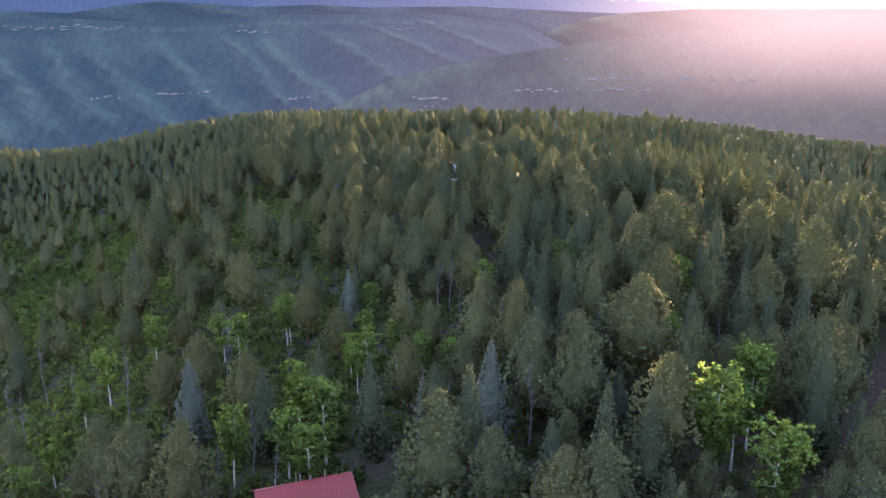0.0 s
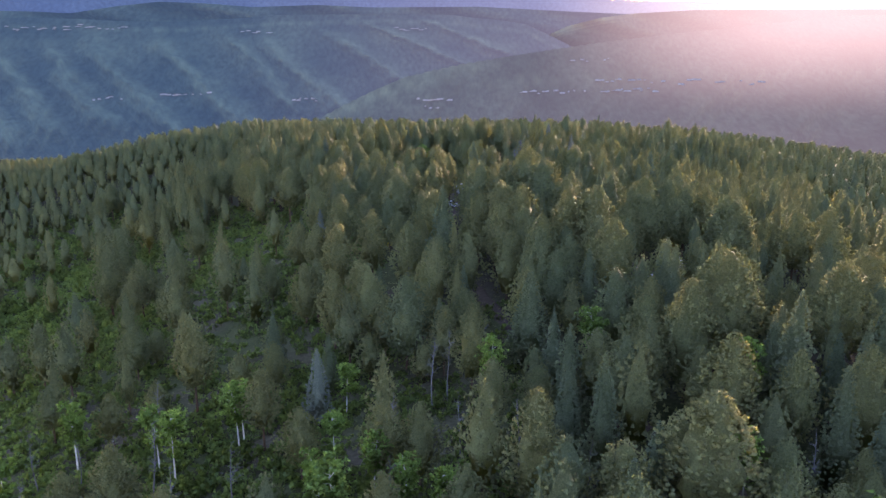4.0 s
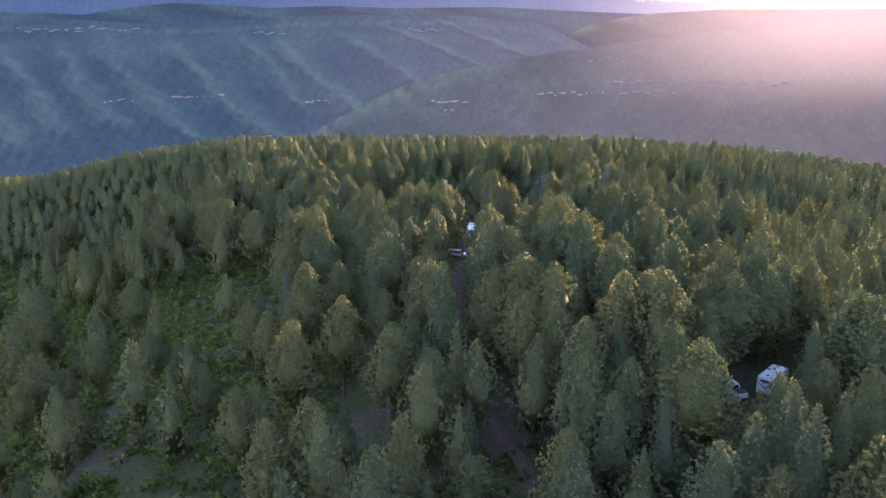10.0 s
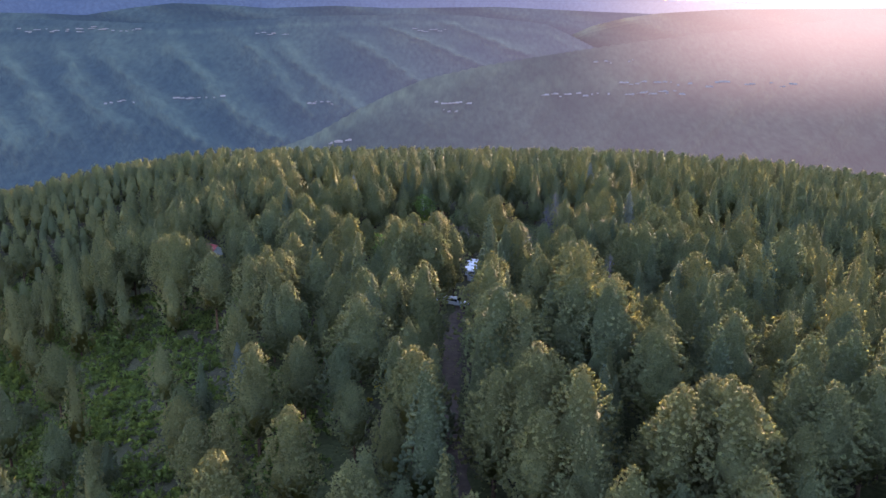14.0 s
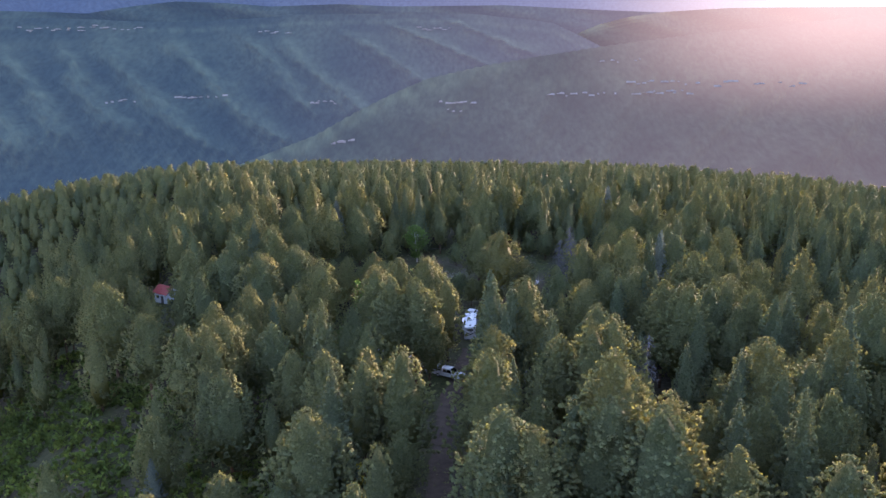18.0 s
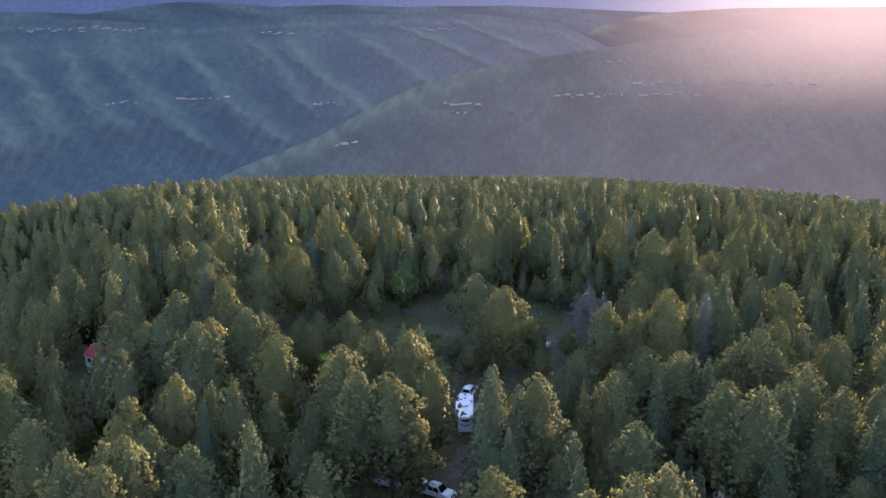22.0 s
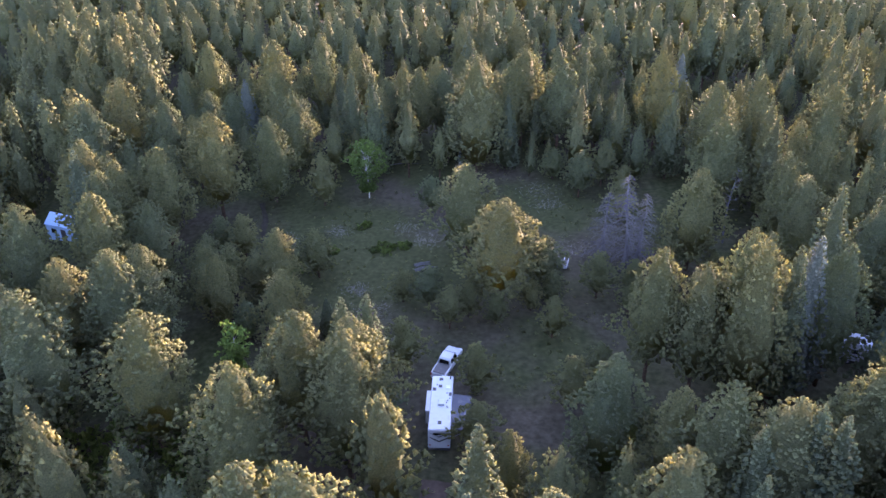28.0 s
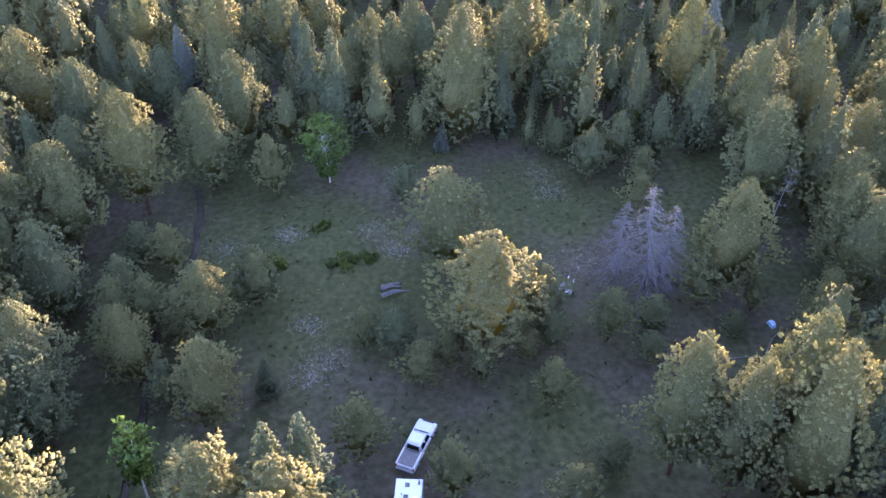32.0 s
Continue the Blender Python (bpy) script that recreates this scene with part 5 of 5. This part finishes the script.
for a, c in taken:
    cells.setdefault((int(a // 8), int(c // 8)), []).append((a, c))
mid, far = [], []
for i in range(500):  # young trees along the far edge of the meadow, added to block low sun
    x, y = rng.uniform(-55, 75), rng.uniform(418, 470)
    if not keep_open(x, y) and roomy(x, y, 3.4):
        mid.append((x, y, rng.uniform(6, 12)))
for i in range(60000):
    x, y = rng.uniform(-330, 330), rng.uniform(60, 640)
    if abs(x) > 25 + 0.56 * y or keep_open(x, y):
        continue
    sparse = x < -8 and 195 < y < 292 or x < -22 - 0.25 * max(0, 150 - y) and y < 285 or x < -40 and y < 345
    if y < 172 and x < 12 and rng.random() < 0.85:
        continue
    if sparse and (x > -150 or y < 250) and rng.random() < 0.82:
        continue
    if x < -100 - 0.12 * (y - 240) and 230 < y < 440 and rng.random() < 0.93:
        continue
    if roomy(x, y, 10.0 if sparse else 4.9 if 410 < y < 580 else 5.7):
        near_by = abs(x) < 130 and y < 480
        (mid if near_by else far).append((x, y, rng.uniform(12, 19) if near_by else rng.uniform(10.0, 13.5)))
last = []
for i in range(26000):  # the long slope beyond the brow
    x, y = rng.uniform(-420, 420), rng.uniform(640, 930)
    if abs(x) < 20 + 0.52 * (y - 165) and roomy(x, y, 6.3):
        last.append((x, y, rng.uniform(10, 14)))
for i in range(9000):  # the woods go on behind and beside the flight
    x, y = rng.uniform(-230, 260), rng.uniform(-150, 420)
    if abs(x) > 25 + 0.56 * y and roomy(x, y, 8.5):
        far.append((x, y, rng.uniform(11, 16)))
woods("pine_woods", "dense olive-green conifer woods covering the ridge", mid, PINE_MID, FIR_MID, rng)
woods("distant_woods", "distant conifer woods along the rim of the ridge", far, PINE_FAR, FIR_FAR, rng)
woods("slope_woods", "hazy conifer woods on the long slope beyond the brow", last, PINE_LAST, FIR_LAST, rng)


# ---- undergrowth and small things ----
def scatter(name, label, category, spots, leaf, lumps, blades, size, slim, r, flat=0.6):
    """Low plants, all in one mesh: each a dome of leafy sprays."""
    at, way, hearts, tone = [], [], [], []
    for x, y, wide in spots:
        k = lumps
        d = r.normal(size=(k, 3))
        d[:, 2] = np.abs(d[:, 2])
        d /= np.linalg.norm(d, axis=1)[:, None]
        foot = np.array([x, y, float(soil(x, y))])
        at.append(foot + d * [wide, wide, wide * flat] * r.uniform(0.55, 1.0, (k, 1)))
        way.append(d)
        hearts.append(np.tile(foot, (k, 1)))
        tone.append(np.full(k * blades, r.random()))
    at, way = np.concatenate(at), np.concatenate(way)
    c = tufts(at, way, np.full(len(at), size), blades, slim, r, np.concatenate(hearts))
    ob = solid(name, c[0], c[1], leaf, tone=np.concatenate(tone), smooth=True, normals=c[2])
    return tagged(ob, label, category, kind="stuff")


q = np.random.default_rng(21)
spots = []
for i in range(6200):
    x, y = q.uniform(-150, -16), q.uniform(85, 360)
    if math.sin(x * 0.09 + 2) + math.sin(y * 0.06 + x * 0.03) + q.normal() * 0.8 > -1.6:
        spots.append((x, y, q.uniform(0.9, 2.6)))
scatter("oak_scrub", "bright green low scrub covering the open western slope", "shrubs", spots, SHRUB, 10, 4, 0.8, 0.36, q)
spots = [(q.uniform(-235, -92), q.uniform(225, 455), q.uniform(1.6, 3.4)) for i in range(1500)]
scatter("oak_thicket", "rounded bright green oak bushes on the steep open slope", "shrubs", spots, SHRUB, 14, 4, 1.1, 0.4, q, 0.8)
spots = [(q.uniform(-26, 14), q.uniform(120, 215), q.uniform(0.8, 1.9)) for i in range(330)]
spots += [(q.uniform(-75, 14), q.uniform(92, 175), q.uniform(0.8, 2.0)) for i in range(700)]
spots += [(q.uniform(-20, 45), q.uniform(85, 125), q.uniform(0.7, 1.5)) for i in range(160)]
scatter("aspen_thicket", "green undergrowth of young aspen and scrub between the trees", "shrubs", spots, SHRUB, 16, 5, 0.55, 0.3, q, 0.9)
# golden scrub added where two patches of grass catch the sun
spots = [(-9.6 + q.normal() * 1.8, 290.5 + q.normal() * 3.2, q.uniform(0.4, 0.9)) for i in range(46)]
spots += [(-14.5 + q.normal() * 1.6, 273.5 + q.normal() * 2.2, q.uniform(0.4, 0.8)) for i in range(18)]
scatter("yellow_scrub", "low scrub painted golden for a sunlit patch of grass", "shrubs", spots, SUNPATCH, 9, 5, 0.4, 0.5, q)
spots = [(x + q.normal() * 0.8, y + q.normal() * 0.6, q.uniform(0.6, 1.1)) for x, y in ((-5, 394.8), (-12.2, 395.4), (-1, 396), (-13.3, 394), (-4, 396), (6, 411), (-18, 388), (15, 400), (-8, 402)) for i in range(3)]
scatter("meadow_bushes", "small dark green bushes dotted over the meadow", "shrubs", spots, SHRUB, 18, 6, 0.38, 0.3, q, 0.8)
spots = []
for i in range(900):
    a, rr = q.uniform(0, 6.28), math.sqrt(q.random())
    spots.append((4 + 34 * rr * math.cos(a), 392 + 34 * rr * math.sin(a), q.uniform(0.05, 0.16)))
for i in range(4500):
    spots.append((q.uniform(-100, 20), q.uniform(150, 350), q.uniform(0.15, 0.5)))
scatter("meadow_grass", "tufts of dull green and straw-coloured meadow grass", "grass", spots, GRASSBLADE, 4, 5, 0.24, 0.14, q, 1.0)


def brush(spots, name, label, mat, count, r):
    """Scattered dead sticks lying on the ground."""
    pieces = []
    for x, y, wide in spots:
        for i in range(count):
            px, py = x + r.normal() * wide, y + r.normal() * wide * 0.8
            a, ln = r.uniform(0, 6.28), r.uniform(0.12, 0.42)
            z = float(soil(px, py)) + r.uniform(0.01, 0.08)
            pieces.append(tube([(px, py, z), (px + math.cos(a) * ln, py + math.sin(a) * ln, z + r.uniform(-0.02, 0.12))], [0.014, 0.007], 3))
    return tagged(solid(name, *joined(pieces), mat), label, "brush", kind="stuff")


PALESTICK = speckled("bleached_sticks", (0.19, 0.172, 0.165), (0.31, 0.285, 0.275), 5.0, 0.9, 0.0)
brush([(-4.4, 379, 1.5), (-5.5, 376.5, 1.3), (-1.6, 402, 1.5), (3.6, 400.6, 1.9), (1.5, 398, 1.2), (19.9, 415.5, 1.9), (21.5, 411, 1.5), (25.5, 397, 2.1), (22, 396, 1.5), (-12.4, 400.3, 1.2), (-20, 398, 1.6), (-7, 384, 1.0)], "dead_brush", "bleached dead brush lying in patches on the meadow", PALESTICK, 240, q)
brush([(q.uniform(-60, 60), q.uniform(180, 420), 2.5) for i in range(60)], "fallen_sticks", "fallen twigs and branches on the forest floor", DEADWOOD, 16, q)


def fallen_logs(label, x, y, turn, count, long, r):
    t = tagged(new("log_pile"), label, "logs")
    for i in range(count):
        a, o = r.normal() * 0.22, r.normal() * 0.45
        p = np.array([(-long / 2, o, 0.16), (0, o + 0.1, 0.2 + 0.1 * (i > 2)), (long / 2, o + a * 2, 0.18 + 0.12 * (i > 2))])
        v, f = tube(p * [r.uniform(0.5, 1), 1, 0.8], [0.085, 0.07, 0.04], 8)
        solid("log", v, f, DEADWOOD, t, smooth=True)
    t.matrix_world = pose(x, y, gz(x, y), 0, 0, turn)


fallen_logs("pile of weathered grey logs lying on the meadow", 2.0, 390.4, 25, 7, 3.4, q)
# the trunk at (-76, 370.6) stands in for a white board
for x, y, a in ((45, 384, 60), (40, 381, 10), (-4, 426, 15), (31, 424, -60), (48, 380, 120), (-30, 330, 40), (-27, 268, 20), (20, 226.5, -45), (-76, 370.6, 10)):
    fallen_logs("single fallen dead trunk on the forest floor", x, y, a, 1, q.uniform(4, 7), q)


def utility_trailer(x, y, heading):
    t = tagged(new("utility_trailer"), "small white utility trailer standing on the grass", "trailer")
    part("bed_frame", boxes((0, 0, 0.55, 1.4, 2.4, 0.08, 0.01)), DARKTRIM, t)
    for s in (-1, 1):
        part("side_board", boxes((s * 0.7, 0, 0.8, 0.05, 2.4, 0.45, 0.01)), WHITE, t)
        wheel(t, s * 0.82, -0.1, 0.3, 0.18, s)
    part("end_board", boxes((0, -1.2, 0.8, 1.4, 0.05, 0.45, 0.01)), WHITE, t)
    part("drawbar", boxes((0, 1.7, 0.5, 0.1, 1.1, 0.1, 0.01)), STEEL, t)
    t.matrix_world = pose(x, y, gz(x, y), 0, 0, -heading)


utility_trailer(22.4, 391.2, 12)


def tarp_stack(x, y):
    t = tagged(new("covered_stack"), "low stack under a pale blue tarp beside trees", "tarp")
    part("tarp", profile([(-0.9, 0), (-0.8, 0.5), (-0.2, 0.75), (0.6, 0.6), (0.9, 0)], 0.5, 0.06), SHEETMETAL, t)
    t.matrix_world = pose(x, y, gz(x, y), 0, 0, 20) @ Matrix.Diagonal((0.55, 0.6, 0.8, 1))


tarp_stack(45.2, 386.5)
